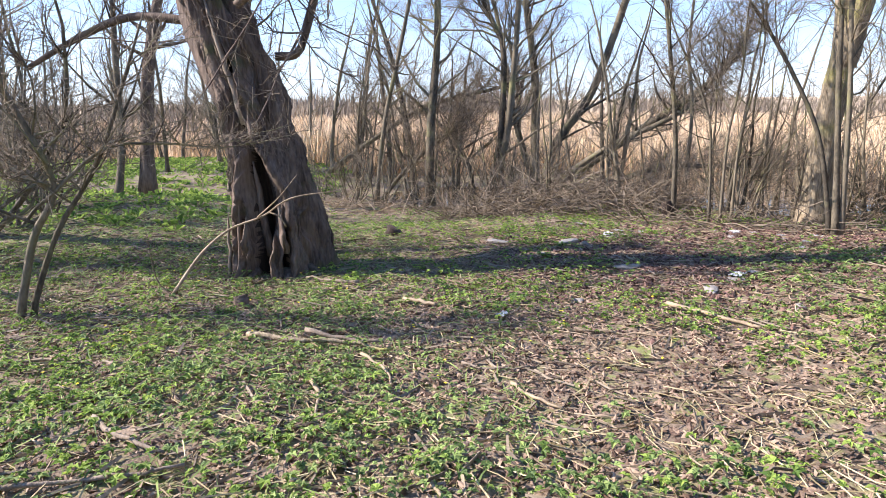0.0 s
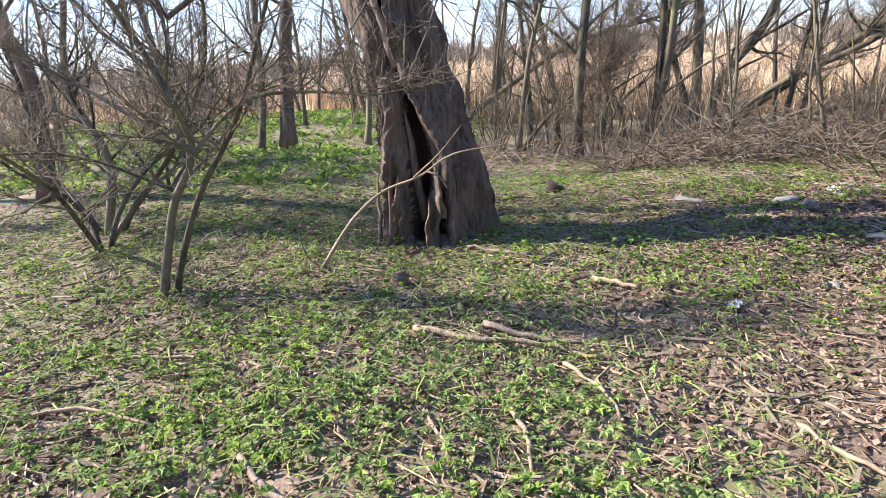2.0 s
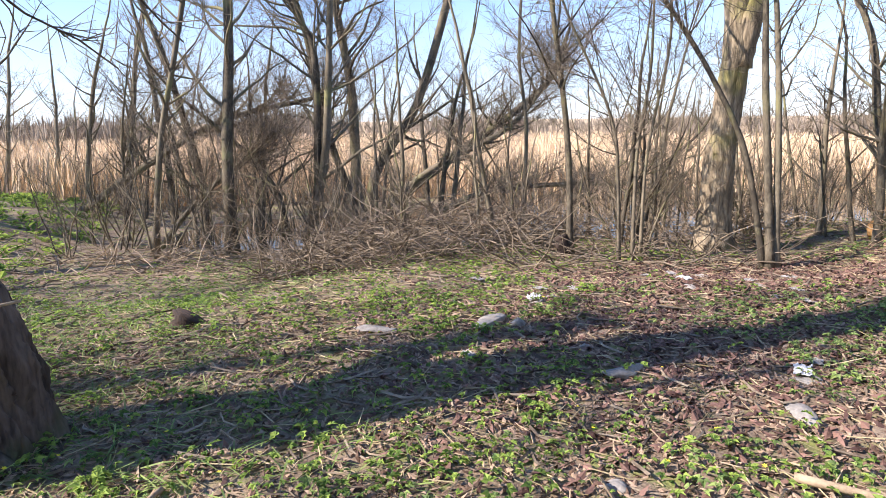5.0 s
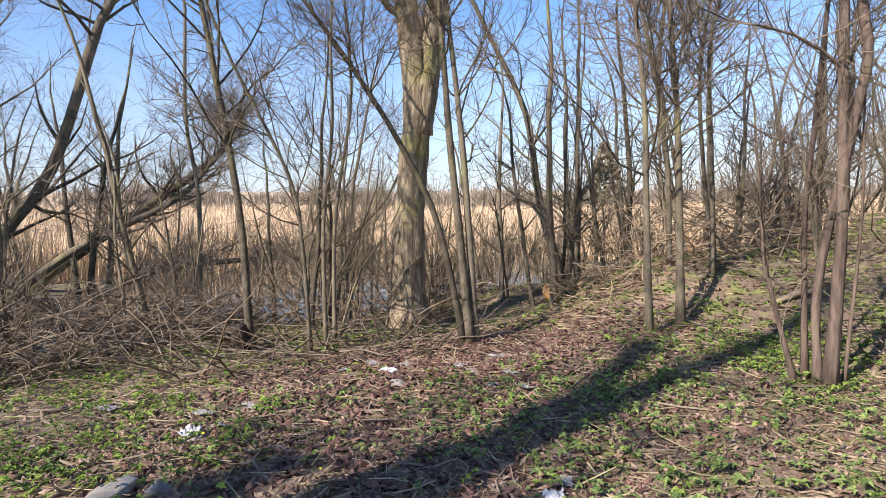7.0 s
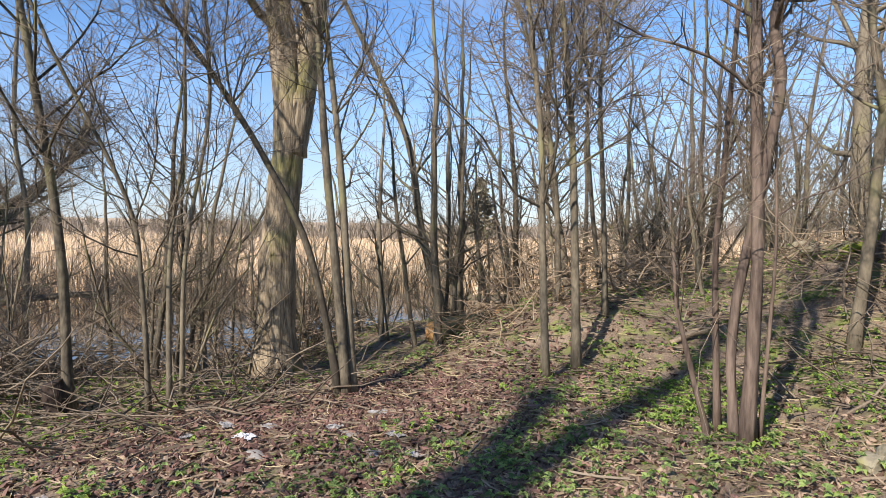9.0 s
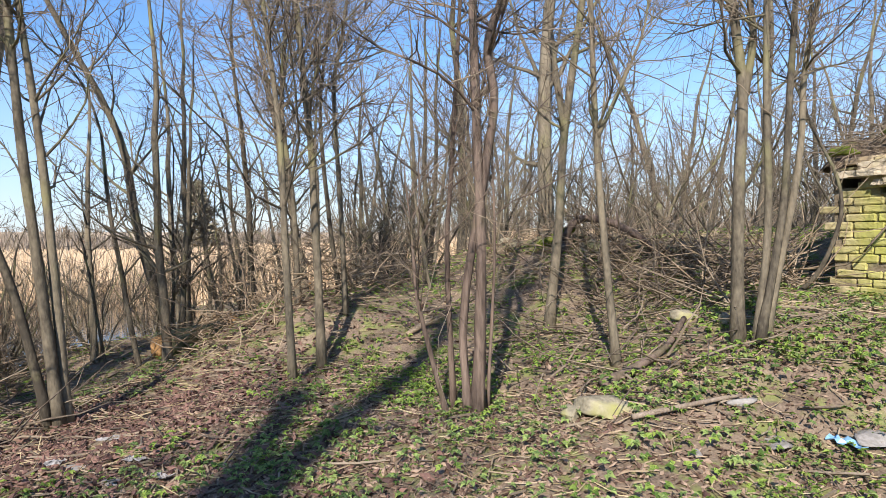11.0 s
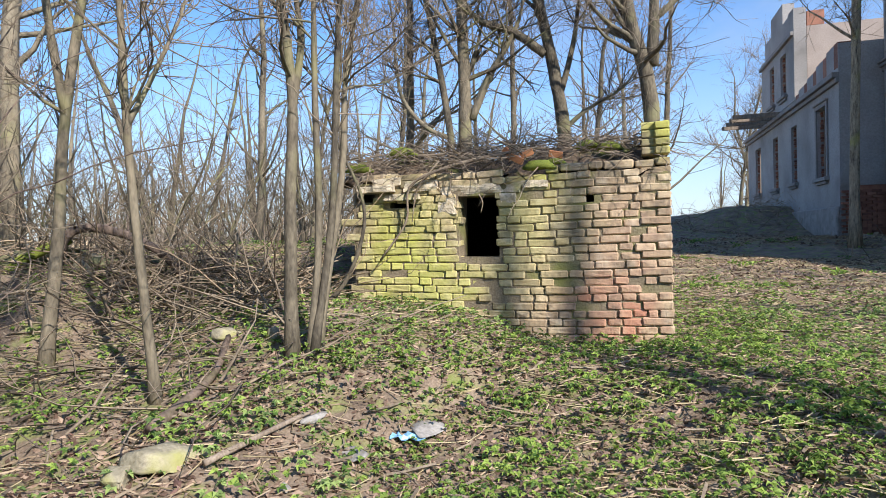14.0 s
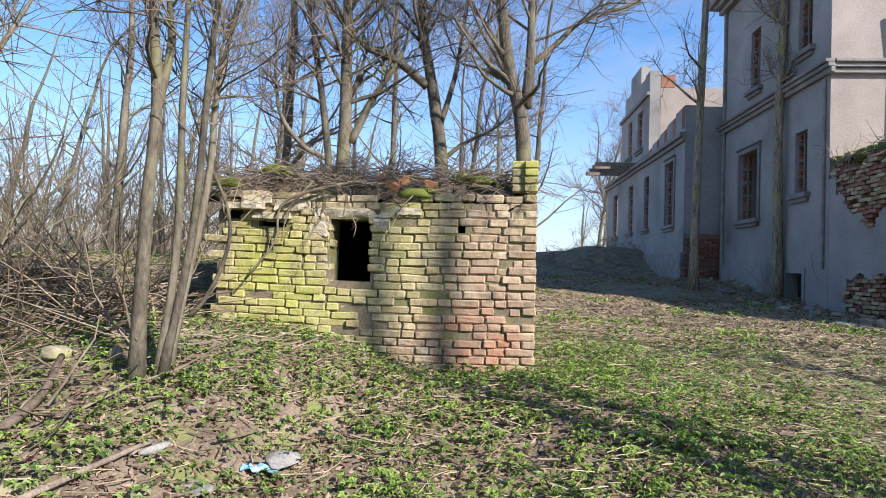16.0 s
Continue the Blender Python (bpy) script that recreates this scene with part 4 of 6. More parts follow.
def ruin():
    rng = np.random.default_rng(12)
    root = thing("brick_ruin", "ruined brick shed with an empty window and overgrown earth roof", "ruin", m=RUIN)
    hole = (1.15, 1.53, 1.26, 1.82)
    body = part("wall", pierced("x", (0.10, RUIN_W - 0.01), 0.0, 1.98, 0.014, 0.34, [hole, (0.13, 0.33, 1.80, 1.96), (0.48, 0.74, 1.735, 1.80), (2.28, 2.37, 1.72, 1.79)]), RUIN_MORTAR, root, "crumbling mortar core of the brick wall")
    part("side_wall", box(RUIN_W - 0.32, RUIN_W - 0.01, 0.342, 3.4, 0.0, 2.0), MORTAR, root)
    part("side_wall", box(0.05, 0.36, 0.342, 3.4, 0.0, 2.0), MORTAR, root)
    part("back_wall", box(0.36, RUIN_W - 0.32, 3.1, 3.4, 0.0, 2.0), INSIDE_SHADE, root)
    # lintel and the lumpy old mortar round the opening
    for nm, x0, x1, y0, y1, z0, z1, seed in (("lintel", 0.98, 1.74, -0.012, 0.33, 1.835, 1.925, 1), ("mortar_lump", 0.62, 0.975, -0.03, 0.15, 1.88, 1.985, 2), ("mortar_lump", 0.30, 0.61, -0.035, 0.15, 1.95, 2.02, 3), ("mortar_lump", 1.75, 1.98, -0.02, 0.15, 1.87, 1.93, 4), ("mortar_lump", 0.96, 1.14, -0.018, 0.15, 1.66, 1.83, 5), ("mortar_lump", 1.545, 1.70, -0.014, 0.15, 1.74, 1.83, 6), ("broken_slab", 0.42, 0.80, -0.07, 0.15, 1.805, 1.865, 7), ("broken_slab", 0.16, 0.56, -0.10, 0.10, 1.885, 1.945, 8)):
        bm = box(x0, x1, y0, y1, z0, z1)
        bmesh.ops.subdivide_edges(bm, edges=bm.edges[:], cuts=5, use_grid_fill=True)
        mid = Vector(((x0 + x1) / 2, (y0 + y1) / 2, (z0 + z1) / 2))
        for w in bm.verts:
            p = w.co * 9 + Vector((seed * 3.1, 0, 0))
            w.co = mid + (w.co - mid) * (0.93 + 0.22 * noise.noise(p)) + 0.012 * noise.noise_vector(p * 2.2)
        part(nm, bm, PALE_MORTAR, root, "cracked pale lintel" if nm == "lintel" else "lump of pale crumbling mortar")
    # earth roof
    nx, ny = 60, 44
    v, f = [], []
    for i in range(nx):
        for j in range(ny):
            x, y = -0.03 + (RUIN_W - 0.10) * i / (nx - 1), -0.01 + 3.4 * j / (ny - 1)
            edge = min(1, j / 5)
            z = 1.99 + (0.12 + 0.16 * min(1, j / 12)) * edge + 0.05 * math.sin(3 * x + 1) * edge + 0.025 * math.sin(9 * x + 4 * y) + 0.02 * math.sin(23 * x) * (1 - edge) + rng.normal(0, 0.02)
            if x > 1.7:
                z -= 0.05 * (1 - edge)
            v.append((x, y + (0.02 * math.sin(6 * x) + 0.015 * math.sin(31 * x) + 0.03), z))
    for i in range(nx - 1):
        for j in range(ny - 1):
            f.append((i * ny + j, (i + 1) * ny + j, (i + 1) * ny + j + 1, i * ny + j + 1))
    b = len(v)
    v += [(x, y, 1.96) for x, y in ((-0.03, 0.06), (RUIN_W - 0.13, 0.06), (RUIN_W - 0.13, 3.44), (-0.03, 3.44))]
    f.append((b, b + 3, b + 2, b + 1))
    f.append(tuple([b, b + 1] + [i * ny for i in range(nx - 1, -1, -1)]))
    f.append(tuple([b + 3, b] + [j for j in range(ny)]))
    part("earth_roof", (v, f, True), ROOF_SOIL, root, "earth and moss roof covered with dead creepers")
    # creepers and dead stems lying over the front edge
    cr = Tubes()
    for _ in range(900):
        x = rng.uniform(-0.05, 2.82)
        y0 = rng.uniform(-0.05, 1.3)
        line = grow(rng, (x, y0, 2.13 + 0.17 * min(1, max(0, y0) * 2) + rng.uniform(-0.06, 0.09)), (rng.normal(0, 1), rng.normal(-0.2, 0.5), rng.normal(0.0, 0.16)), rng.uniform(0.25, 0.8), 0.6, -0.25, 5)
        cr.add(line, np.linspace(rng.uniform(0.003, 0.008), 0.002, 6), 3, cap=False)
    for pts, r in (([(1.55, 0.1, 2.2), (1.05, -0.06, 2.08), (0.72, -0.09, 1.92), (0.68, -0.1, 1.6), (0.42, -0.12, 1.25)], 0.017), ([(1.7, 0.0, 2.2), (1.2, -0.07, 2.1), (0.85, -0.1, 1.98), (0.75, -0.1, 1.7)], 0.012), ([(1.0, -0.05, 2.15), (0.8, -0.1, 1.9), (0.74, -0.1, 1.6)], 0.008), ([(1.36, -0.03, 1.83), (1.4, -0.05, 1.75), (1.38, -0.05, 1.66)], 0.006), ([(1.42, -0.03, 1.83), (1.36, -0.06, 1.72)], 0.005)):
        line = spline(pts, 4)
        cr.add(line, np.linspace(r, r * 0.5, len(line)), 5, 0.1, rng)
    part("creepers", cr.data(), TWIG, root, "dry brown creeper stems hanging over the edge")
    for x, y, z, s in ((1.9, 0.0, 2.1, .09), (2.05, 0.02, 2.12, .06), (0.15, 0.05, 2.17, .09), (0.5, 0.3, 2.33, .10), (2.3, 0.4, 2.3, .08), (2.5, 0.3, 2.26, .07)):
        moss = Tubes()
        moss.add([(x - s * 1.6, y, z - 0.06), (x - s * 0.8, y, z - 0.035), (x, y, z - 0.03), (x + s * 0.9, y, z - 0.04), (x + s * 1.7, y, z - 0.07)], [0.01, s * 0.5, s * 0.55, s * 0.4, 0.01], 9, 0.18, rng)
        part("moss", moss.data(), MOSS, root, "cushion of green moss")
    # a few broken red tiles
    for x, y, z, a in ((1.72, -0.04, 2.12, 0.5), (1.80, 0.0, 2.17, -0.3), (1.62, 0.05, 2.19, 1.0), (2.05, 0.03, 2.15, 0.2)):
        t = part("tile_shard", box(-0.06, 0.06, -0.012, 0.012, -0.03, 0.03, 0.005), RED_TILE, root, "broken orange roof tile")
        t.matrix_local = Matrix.Translation((x, y, z)) @ Matrix.Rotation(a, 4, "Y") @ Matrix.Rotation(0.3, 4, "X")
    # bricks: courses of headers and stretchers
    shapes = {(k, i): brick_mesh(0.117 if k else 0.243, 0.0635, 0.16, 300 + 10 * k + i) for k in (0, 1) for i in range(5)}
    made, cut = [], []
    course, z = 0, 0.33
    while z < 2.36:
        # headers and stretchers by turns, each course shifted by half a period, with slips
        corner = 0.252 if course % 2 else 0.126
        bat = rng.uniform(0.075, 0.20)
        x = RUIN_W + 0.004 - corner - bat
        if z > 0.40 and z < ruin_top(RUIN_W - 0.3):
            made.append((1 - course % 2, RUIN_W + 0.004 - corner / 2, z))
            cut.append((x + bat / 2, z, bat / 0.126))
        kind = course % 4 == 1
        while x > -0.06:
            kind = not kind if rng.random() < 0.80 else kind
            ww = 0.126 if kind else 0.252
            cx = x - ww / 2
            inside = False
            if hole[2] - 0.03 < z < hole[3] + 0.02 and cx + ww / 2 > hole[0] + 0.01 and cx - ww / 2 < hole[1] - 0.01:
                inside = True
                for lo, hi in ((hole[1] + rng.uniform(-0.03, 0.03), cx + ww / 2), (cx - ww / 2, hole[0] + rng.uniform(-0.02, 0.035))):
                    if hi - lo > 0.03:
                        cut.append(((lo + hi) / 2, z, (hi - lo) / 0.126))
            ragged = cx < 0.05 + 0.07 * ((course * 7) % 3) or (cx < 0.42 and 1.74 < z < 1.98 and course % 2)
            above = z > ruin_top(cx)
            floor = 0.36 + (RUIN_W - cx) * 0.14
            lint = 1.0 < cx < 1.75 and 1.80 < z < 1.95
            gone = rng.random() < 0.005 or (0.08 < cx < 0.36 and 1.78 < z < 1.97) or (0.45 < cx < 0.78 and 1.73 < z < 1.81) or (2.25 < cx < 2.40 and 1.71 < z < 1.80) or (2.02 < cx < 2.22 and 0.98 < z < 1.08) or (1.16 < cx < 1.5 and 1.2 < z < 1.27)
            if not (inside or ragged or above or lint or gone) and z > floor:
                made.append((int(kind), cx, z))
            x -= ww
        z += 0.0705
        course += 1
    made.sort(key=lambda q: -q[1])
    for i, (kind, cx, zz) in enumerate(made):
        me = shapes[(kind, int(rng.integers(0, 5)))]
        m = Matrix.Translation((cx + rng.normal(0, 0.003), rng.normal(-0.003, 0.0055) + (0.03 if rng.random() < 0.05 else 0.0), zz + rng.normal(0, 0.002) + 0.014 * math.sin(cx * 2.1 + zz))) @ Matrix.Rotation(rng.normal(0, 0.011), 4, "Y") @ Matrix.Rotation(rng.normal(0, 0.02), 4, "Z")
        ob = part("brick", me, BRICK_WALL, body)
        ob.matrix_local = m
    for cx, zz, fit_x in cut:
        ob = part("brick", shapes[(1, int(rng.integers(0, 5)))], BRICK_WALL, body)
        ob.matrix_local = Matrix.Translation((cx, rng.normal(-0.002, 0.008), zz)) @ Matrix.Diagonal((fit_x, 1, 1, 1))
    for zz in (2.34, 2.27, 2.20, 2.13):
        ob = part("brick", shapes[(0, 1)], BRICK_WALL, body)
        ob.matrix_local = Matrix.Translation((RUIN_W - 0.07, 0.16, zz)) @ Matrix.Rotation(radians(90) + rng.normal(0, 0.02), 4, "Z")
    for zz in (2.34, 2.27, 2.20, 2.13):
        ob = part("brick", shapes[(1, 2)], BRICK_WALL, body)
        ob.matrix_local = Matrix.Translation((RUIN_W - 0.065, 0.0 + rng.normal(0, 0.004), zz))


def wall_brick_material():
    """Weathered brick: buff where dry, red where flaked near the foot of one corner, yellow-green algae on the damp part."""
    m = bpy.data.materials.new("ruin_brick")
    m.use_nodes = True
    n, l = m.node_tree.nodes, m.node_tree.links
    b = n["Principled BSDF"]
    geo = n.new("ShaderNodeNewGeometry")

    def noise(scale, detail=5):
        t = n.new("ShaderNodeTexNoise")
        t.inputs["Scale"].default_value, t.inputs["Detail"].default_value = scale, detail
        l.new(geo.outputs["Position"], t.inputs[0])
        return t.outputs[0]

    def mathn(op, a, c=None, c2=None):
        q = n.new("ShaderNodeMath")
        q.operation = op
        for i, s in enumerate((a, c, c2)):
            if s is None:
                continue
            if isinstance(s, (int, float)):
                q.inputs[i].default_value = s
            else:
                l.new(s, q.inputs[i])
        return q.outputs[0]

    def mix(f, a, c):
        q = n.new("ShaderNodeMix")
        q.data_type = "RGBA"
        l.new(f, q.inputs[0])
        for i, s in ((6, a), (7, c)):
            if isinstance(s, tuple):
                q.inputs[i].default_value = (*s, 1)
            else:
                l.new(s, q.inputs[i])
        return q.outputs[2]

    def blob(at, r0, r1, wob=0.5):
        d = n.new("ShaderNodeVectorMath")
        d.operation = "DISTANCE"
        d.inputs[1].default_value = at
        l.new(geo.outputs["Position"], d.inputs[0])
        s = mathn("ADD", d.outputs["Value"], mathn("MULTIPLY", mathn("SUBTRACT", noise(5), 0.5), wob))
        r = n.new("ShaderNodeMapRange")
        r.inputs[1].default_value, r.inputs[2].default_value, r.inputs[3].default_value, r.inputs[4].default_value = r0, r1, 1, 0
        l.new(s, r.inputs[0])
        return r.outputs[0]
    info = n.new("ShaderNodeObjectInfo")
    tone = mathn("ADD", mathn("MULTIPLY", noise(30, 8), 0.45), mathn("MULTIPLY", info.outputs["Random"], 0.6))
    colour = mix(tone, (0.27, 0.19, 0.11), (0.63, 0.50, 0.31))
    blotch = n.new("ShaderNodeMapRange")
    blotch.inputs[1].default_value, blotch.inputs[2].default_value = 0.45, 0.66
    l.new(noise(17, 9), blotch.inputs[0])
    colour = mix(mathn("MULTIPLY", blotch.outputs[0], 0.72), colour, (0.17, 0.135, 0.09))
    lime = n.new("ShaderNodeMapRange")
    lime.inputs[1].default_value, lime.inputs[2].default_value = 0.55, 0.70
    l.new(noise(6.5, 8), lime.inputs[0])
    colour = mix(mathn("MULTIPLY", lime.outputs[0], 0.6), colour, (0.62, 0.53, 0.38))
    p_top = RUIN @ Vector((RUIN_W - 0.05, 0.1, 2.3))
    p_ledge = RUIN @ Vector((1.95, 0.0, 2.02))
    p_rose = RUIN @ Vector((2.6, 0, 1.15))
    p_right = RUIN @ Vector((2.5, 0, 0.72))
    p_left = RUIN @ Vector((0.55, 0, 1.35))
    p_low = RUIN @ Vector((0.95, 0, 0.85))
    p_mid = RUIN @ Vector((1.75, 0, 1.5))
    colour = mix(mathn("MULTIPLY", blob(p_rose, 0.3, 0.85, 0.8), 0.28), colour, (0.55, 0.33, 0.24))
    colour = mix(mathn("MULTIPLY", blob(p_right, 0.15, 0.55, 0.9), mathn("ADD", mathn("MULTIPLY", info.outputs["Random"], 0.7), 0.2)), colour, (0.42, 0.18, 0.11))
    colour = mix(mathn("MULTIPLY", blob(p_left, 0.1, 0.85, 0.9), 0.8), colour, (0.43, 0.44, 0.085))
    colour = mix(mathn("MULTIPLY", blob(p_low, 0.1, 0.7, 0.6), 0.6), colour, (0.42, 0.44, 0.09))
    colour = mix(mathn("MULTIPLY", blob(p_mid, 0.1, 0.75, 0.7), 0.45), colour, (0.44, 0.44, 0.13))
    colour = mix(mathn("MULTIPLY", blob(p_top, 0.12, 0.32, 0.3), 0.8), colour, (0.40, 0.40, 0.07))
    colour = mix(mathn("MULTIPLY", blob(p_ledge, 0.05, 0.28, 0.3), 0.8), colour, (0.30, 0.30, 0.06))
    stain = n.new("ShaderNodeMapRange")
    stain.inputs[1].default_value, stain.inputs[2].default_value = 0.53, 0.66
    l.new(noise(3.2, 8), stain.inputs[0])
    colour = mix(mathn("MULTIPLY", stain.outputs[0], 0.7), colour, (0.12, 0.10, 0.075))
    l.new(colour, b.inputs["Base Color"])
    b.inputs["Roughness"].default_value = 0.9
    bp = n.new("ShaderNodeBump")
    bp.inputs["Strength"].default_value, bp.inputs["Distance"].default_value = 0.7, 0.012
    l.new(noise(45, 8), bp.inputs["Height"]), l.new(bp.outputs[0], b.inputs["Normal"])
    return m


BRICK_WALL = wall_brick_material()
RUIN_MORTAR = material("ruin_mortar", (0.11, 0.085, 0.055), (0.30, 0.245, 0.16), scale=6, fine=60, bump=0.9, third=(0.20, 0.21, 0.05), third_scale=1.6, third_at=(0.5, 0.7))
PALE_MORTAR = material("pale_mortar", (0.36, 0.30, 0.20), (0.66, 0.57, 0.42), scale=7, fine=60, bump=0.9, third=(0.34, 0.33, 0.12), third_scale=4, third_at=(0.52, 0.68))
ROOF_SOIL = material("roof_soil", (0.05, 0.036, 0.025), (0.18, 0.13, 0.085), scale=4, fine=40, bump=0.9, third=(0.11, 0.12, 0.03), third_scale=3, third_at=(0.52, 0.64))
RED_TILE = material("red_tile", (0.40, 0.16, 0.07), (0.58, 0.27, 0.13), scale=8, bump=0.4)
ruin()


def at_ruin(x, y, z):
    return tuple(RUIN @ Vector((x, y, z)))


bare_tree("sapling", "thin bent bare stem rising before the ruin's broken end", [
    ([at_ruin(-0.12, -0.45, 0.78), at_ruin(0.18, -0.40, 1.05), at_ruin(0.36, -0.36, 1.5), at_ruin(0.34, -0.34, 1.86), at_ruin(0.12, -0.3, 2.3), at_ruin(-0.05, -0.3, 2.75)], .022, .010)], 120, None, 5, 0.5, 4, 0.3, reach=1.2, crown_from=0.5, flare=1.2)

# ---- the abandoned house ----
HOUSE = Matrix(((-0.809, 0.587, 0, 4.77), (-0.587, -0.809, 0, -12.25), (0, 0, 1, 0), (0, 0, 0, 1)))


def window(parent, along, plane, a0, a1, z0, z1, deep=0.35, frame=True):
    """Surround, sill, brick reveals and a broken bare frame for an opening in a wall that faces -x (along 'y') or -y (along 'x')."""
    def at(u0, u1, d0, d1, w0, w1, bev=0.01):
        return box(plane + d0, plane + d1, u0, u1, w0, w1, bev) if along == "y" else box(u0, u1, plane + d0, plane + d1, w0, w1, bev)
    w = part("window", at(a0 - 0.18, a1 + 0.18, -0.14, 0.02, z0 - 0.14, z0 - 0.02), TRIM, parent, "empty window opening with a stone sill")
    part("sill_bracket", at(a0 - 0.10, a1 + 0.10, -0.08, 0.0, z0 - 0.24, z0 - 0.142), TRIM, w)
    if frame:
        part("surround", at(a0 - 0.14, a0 - 0.002, -0.05, 0.0, z0 - 0.018, z1 + 0.14), TRIM, w)
        part("surround", at(a1 + 0.002, a1 + 0.14, -0.05, 0.0, z0 - 0.018, z1 + 0.14), TRIM, w)
        part("surround", at(a0, a1, -0.05, 0.0, z1 + 0.002, z1 + 0.14), TRIM, w)
        part("cap", at(a0 - 0.2, a1 + 0.2, -0.10, 0.0, z1 + 0.145, z1 + 0.20), TRIM, w)
    for e in (a0 + 0.001, a1 - 0.081):
        for k in range(int((z1 - z0) / 0.08)):
            if (k * 7 + int(a0 * 10)) % 5:
                part("brick", at(e, e + 0.08, 0.08 + 0.02 * (k % 2), 0.30, z0 + 0.08 * k, z0 + 0.08 * k + 0.066, 0), RED_BRICK, w)
    part("jamb", at(a0 + 0.085, a0 + 0.14, 0.16, 0.22, z0, z1, 0.005), DEAD_WOOD, w, "rotten wooden window frame")
    part("jamb", at(a1 - 0.14, a1 - 0.085, 0.16, 0.22, z0, z1, 0.005), DEAD_WOOD, w, "rotten wooden window frame")
    return w


def moulding(parent, name, along, plane, a0, a1, z, steps, mat=None):
    for d, z0, z1 in steps:
        b = box(plane - d, plane + 0.0, a0, a1, z + z0, z + z1, 0.012) if along == "y" else box(a0, a1, plane - d, plane + 0.0, z + z0, z + z1, 0.012)
        part(name, b, mat or TRIM, parent)


def ivy_moss(rng):
    tb = Tubes()
    for k in range(9):
        y = -0.2 - 0.42 * k
        tb.add([(0.2, y + 0.3, 3.80), (0.16, y + 0.12, 3.96 + 0.05 * rng.random()), (0.2, y - 0.1, 3.97), (0.2, y - 0.3, 3.82)], [0.02, 0.15, 0.13, 0.02], 9, 0.2, rng)
    return tb.data()


def house():
    rng = np.random.default_rng(31)
    root = thing("abandoned_house", "derelict two-storey plastered manor with empty windows and bare brick patches", "house", m=HOUSE)
    side = [(3.75, 5.05, 3.05, 5.0), (1.0, 1.6, 3.45, 4.95), (1.1, 2.0, 0.2, 1.5), (3.75, 4.4, 6.8, 8.5), (0.85, 1.5, 6.9, 8.6)]
    part("wall", pierced("y", (0, 6.6), -0.6, 10.2, 0, 0.45, side), PLASTER, root, "grey weathered plaster wall")
    front = [(2.2, 3.4, 6.9, 8.8), (4.6, 5.8, 6.9, 8.8), (2.2, 3.4, 2.9, 4.9), (4.6, 5.8, 2.9, 4.9)]
    part("wall", pierced("x", (0.002, 8.5), -0.6, 10.2, -0.003, 0.42, front), PALE_PLASTER, root, "sunlit pale plaster front")
    part("wall", box(8.05, 8.5, 0.43, 6.6, -0.6, 10.2), PLASTER, root)
    part("wall", box(0.46, 8.04, 6.2, 6.6, -0.6, 10.2), PLASTER, root)
    part("upper_floor", box(0.46, 8.04, 0.43, 6.19, 5.9, 6.1), INSIDE_SHADE, root)
    part("roof", box(-0.45, 8.95, -0.45, 7.0, 10.22, 10.5), TRIM, root)
    moulding(root, "eaves", "y", 0, -0.35, 6.6, 9.9, ((0.20, 0.0, 0.14), (0.35, 0.142, 0.31)))
    moulding(root, "eaves", "x", 0, 0.0, 8.5, 9.9, ((0.20, 0.0, 0.14), (0.35, 0.142, 0.31)))
    moulding(root, "string_course", "y", 0, -0.2, 6.6, 5.95, ((0.10, 0.0, 0.12), (0.16, 0.122, 0.22), (0.22, 0.222, 0.30)))
    moulding(root, "string_course", "x", -0.003, 0.0, 8.5, 5.95, ((0.10, 0.0, 0.12), (0.16, 0.122, 0.22), (0.22, 0.222, 0.30)))
    for h in side[:2] + side[3:]:
        window(root, "y", 0, *h, frame=h[1] - h[0] > 1)
    for h in front:
        window(root, "x", -0.003, *h)
    part("drainpipe", box(-0.10, -0.002, 6.3, 6.4, 1.2, 10.0, 0.02), SLAB, root, "rusty dark drainpipe")
    part("downpipe", box(-0.07, -0.002, 0.15, 0.22, 1.6, 5.9, 0.02), SLAB, root, "dark downpipe stain strip at the corner")
    niche = part("cellar_window", pierced("y", (1.0, 2.1), 0.2, 1.62, -0.03, -0.002, [(1.12, 1.98, 0.2, 1.5)]), PLASTER, root, "arched cellar opening")
    # near-black panel that paints the shade within the cellar opening
    part("cellar_back", box(0.3, 0.34, 0.9, 2.2, 0.1, 1.7), INSIDE_SHADE, niche)
    part("plinth", box(-0.06, -0.002, 2.2, 6.5, -0.6, 1.75, 0.02), PLASTER, root)
    # broken side wall of an annexe, in line with the side of the house
    def ragged(y):
        return 3.95 + 0.16 * math.sin(7 * y) + 0.10 * math.sin(17 * y + 1) + 0.06 * y
    stub = part("annexe_stub", box(0.06, 0.5, -4.2, -0.012, -0.6, 3.75), MORTAR, root, "broken brick remains of an annexe")
    for row in range(50):
        z = -0.15 + 0.085 * row
        for col in range(14):
            y = -0.14 - 0.26 * col - (0.13 if row % 2 else 0)
            bare_low = z < 1.42 + 0.08 * math.sin(9 * y) and y < -0.75 - 0.12 * math.sin(11 * z)
            bare_high = z > 2.95 + 0.35 * math.sin(2.3 * y + 2.0) + 0.12 * math.sin(9 * y) and y < -0.3 + 0.2 * math.sin(5 * z)
            if (bare_low or bare_high or z > 3.6) and z < ragged(y) and rng.random() > 0.08:
                out = 0.02 + 0.05 * rng.random()
                b = part("brick", box(-out, 0.058, -0.12, 0.12, -0.034, 0.034), BRICK if rng.random() < 0.7 else RED_BRICK, stub)
                b.matrix_local = Matrix.Translation((0, y + rng.normal(0, 0.01), z + rng.normal(0, 0.006))) @ Matrix.Rotation(rng.normal(0, 0.05), 4, "X")
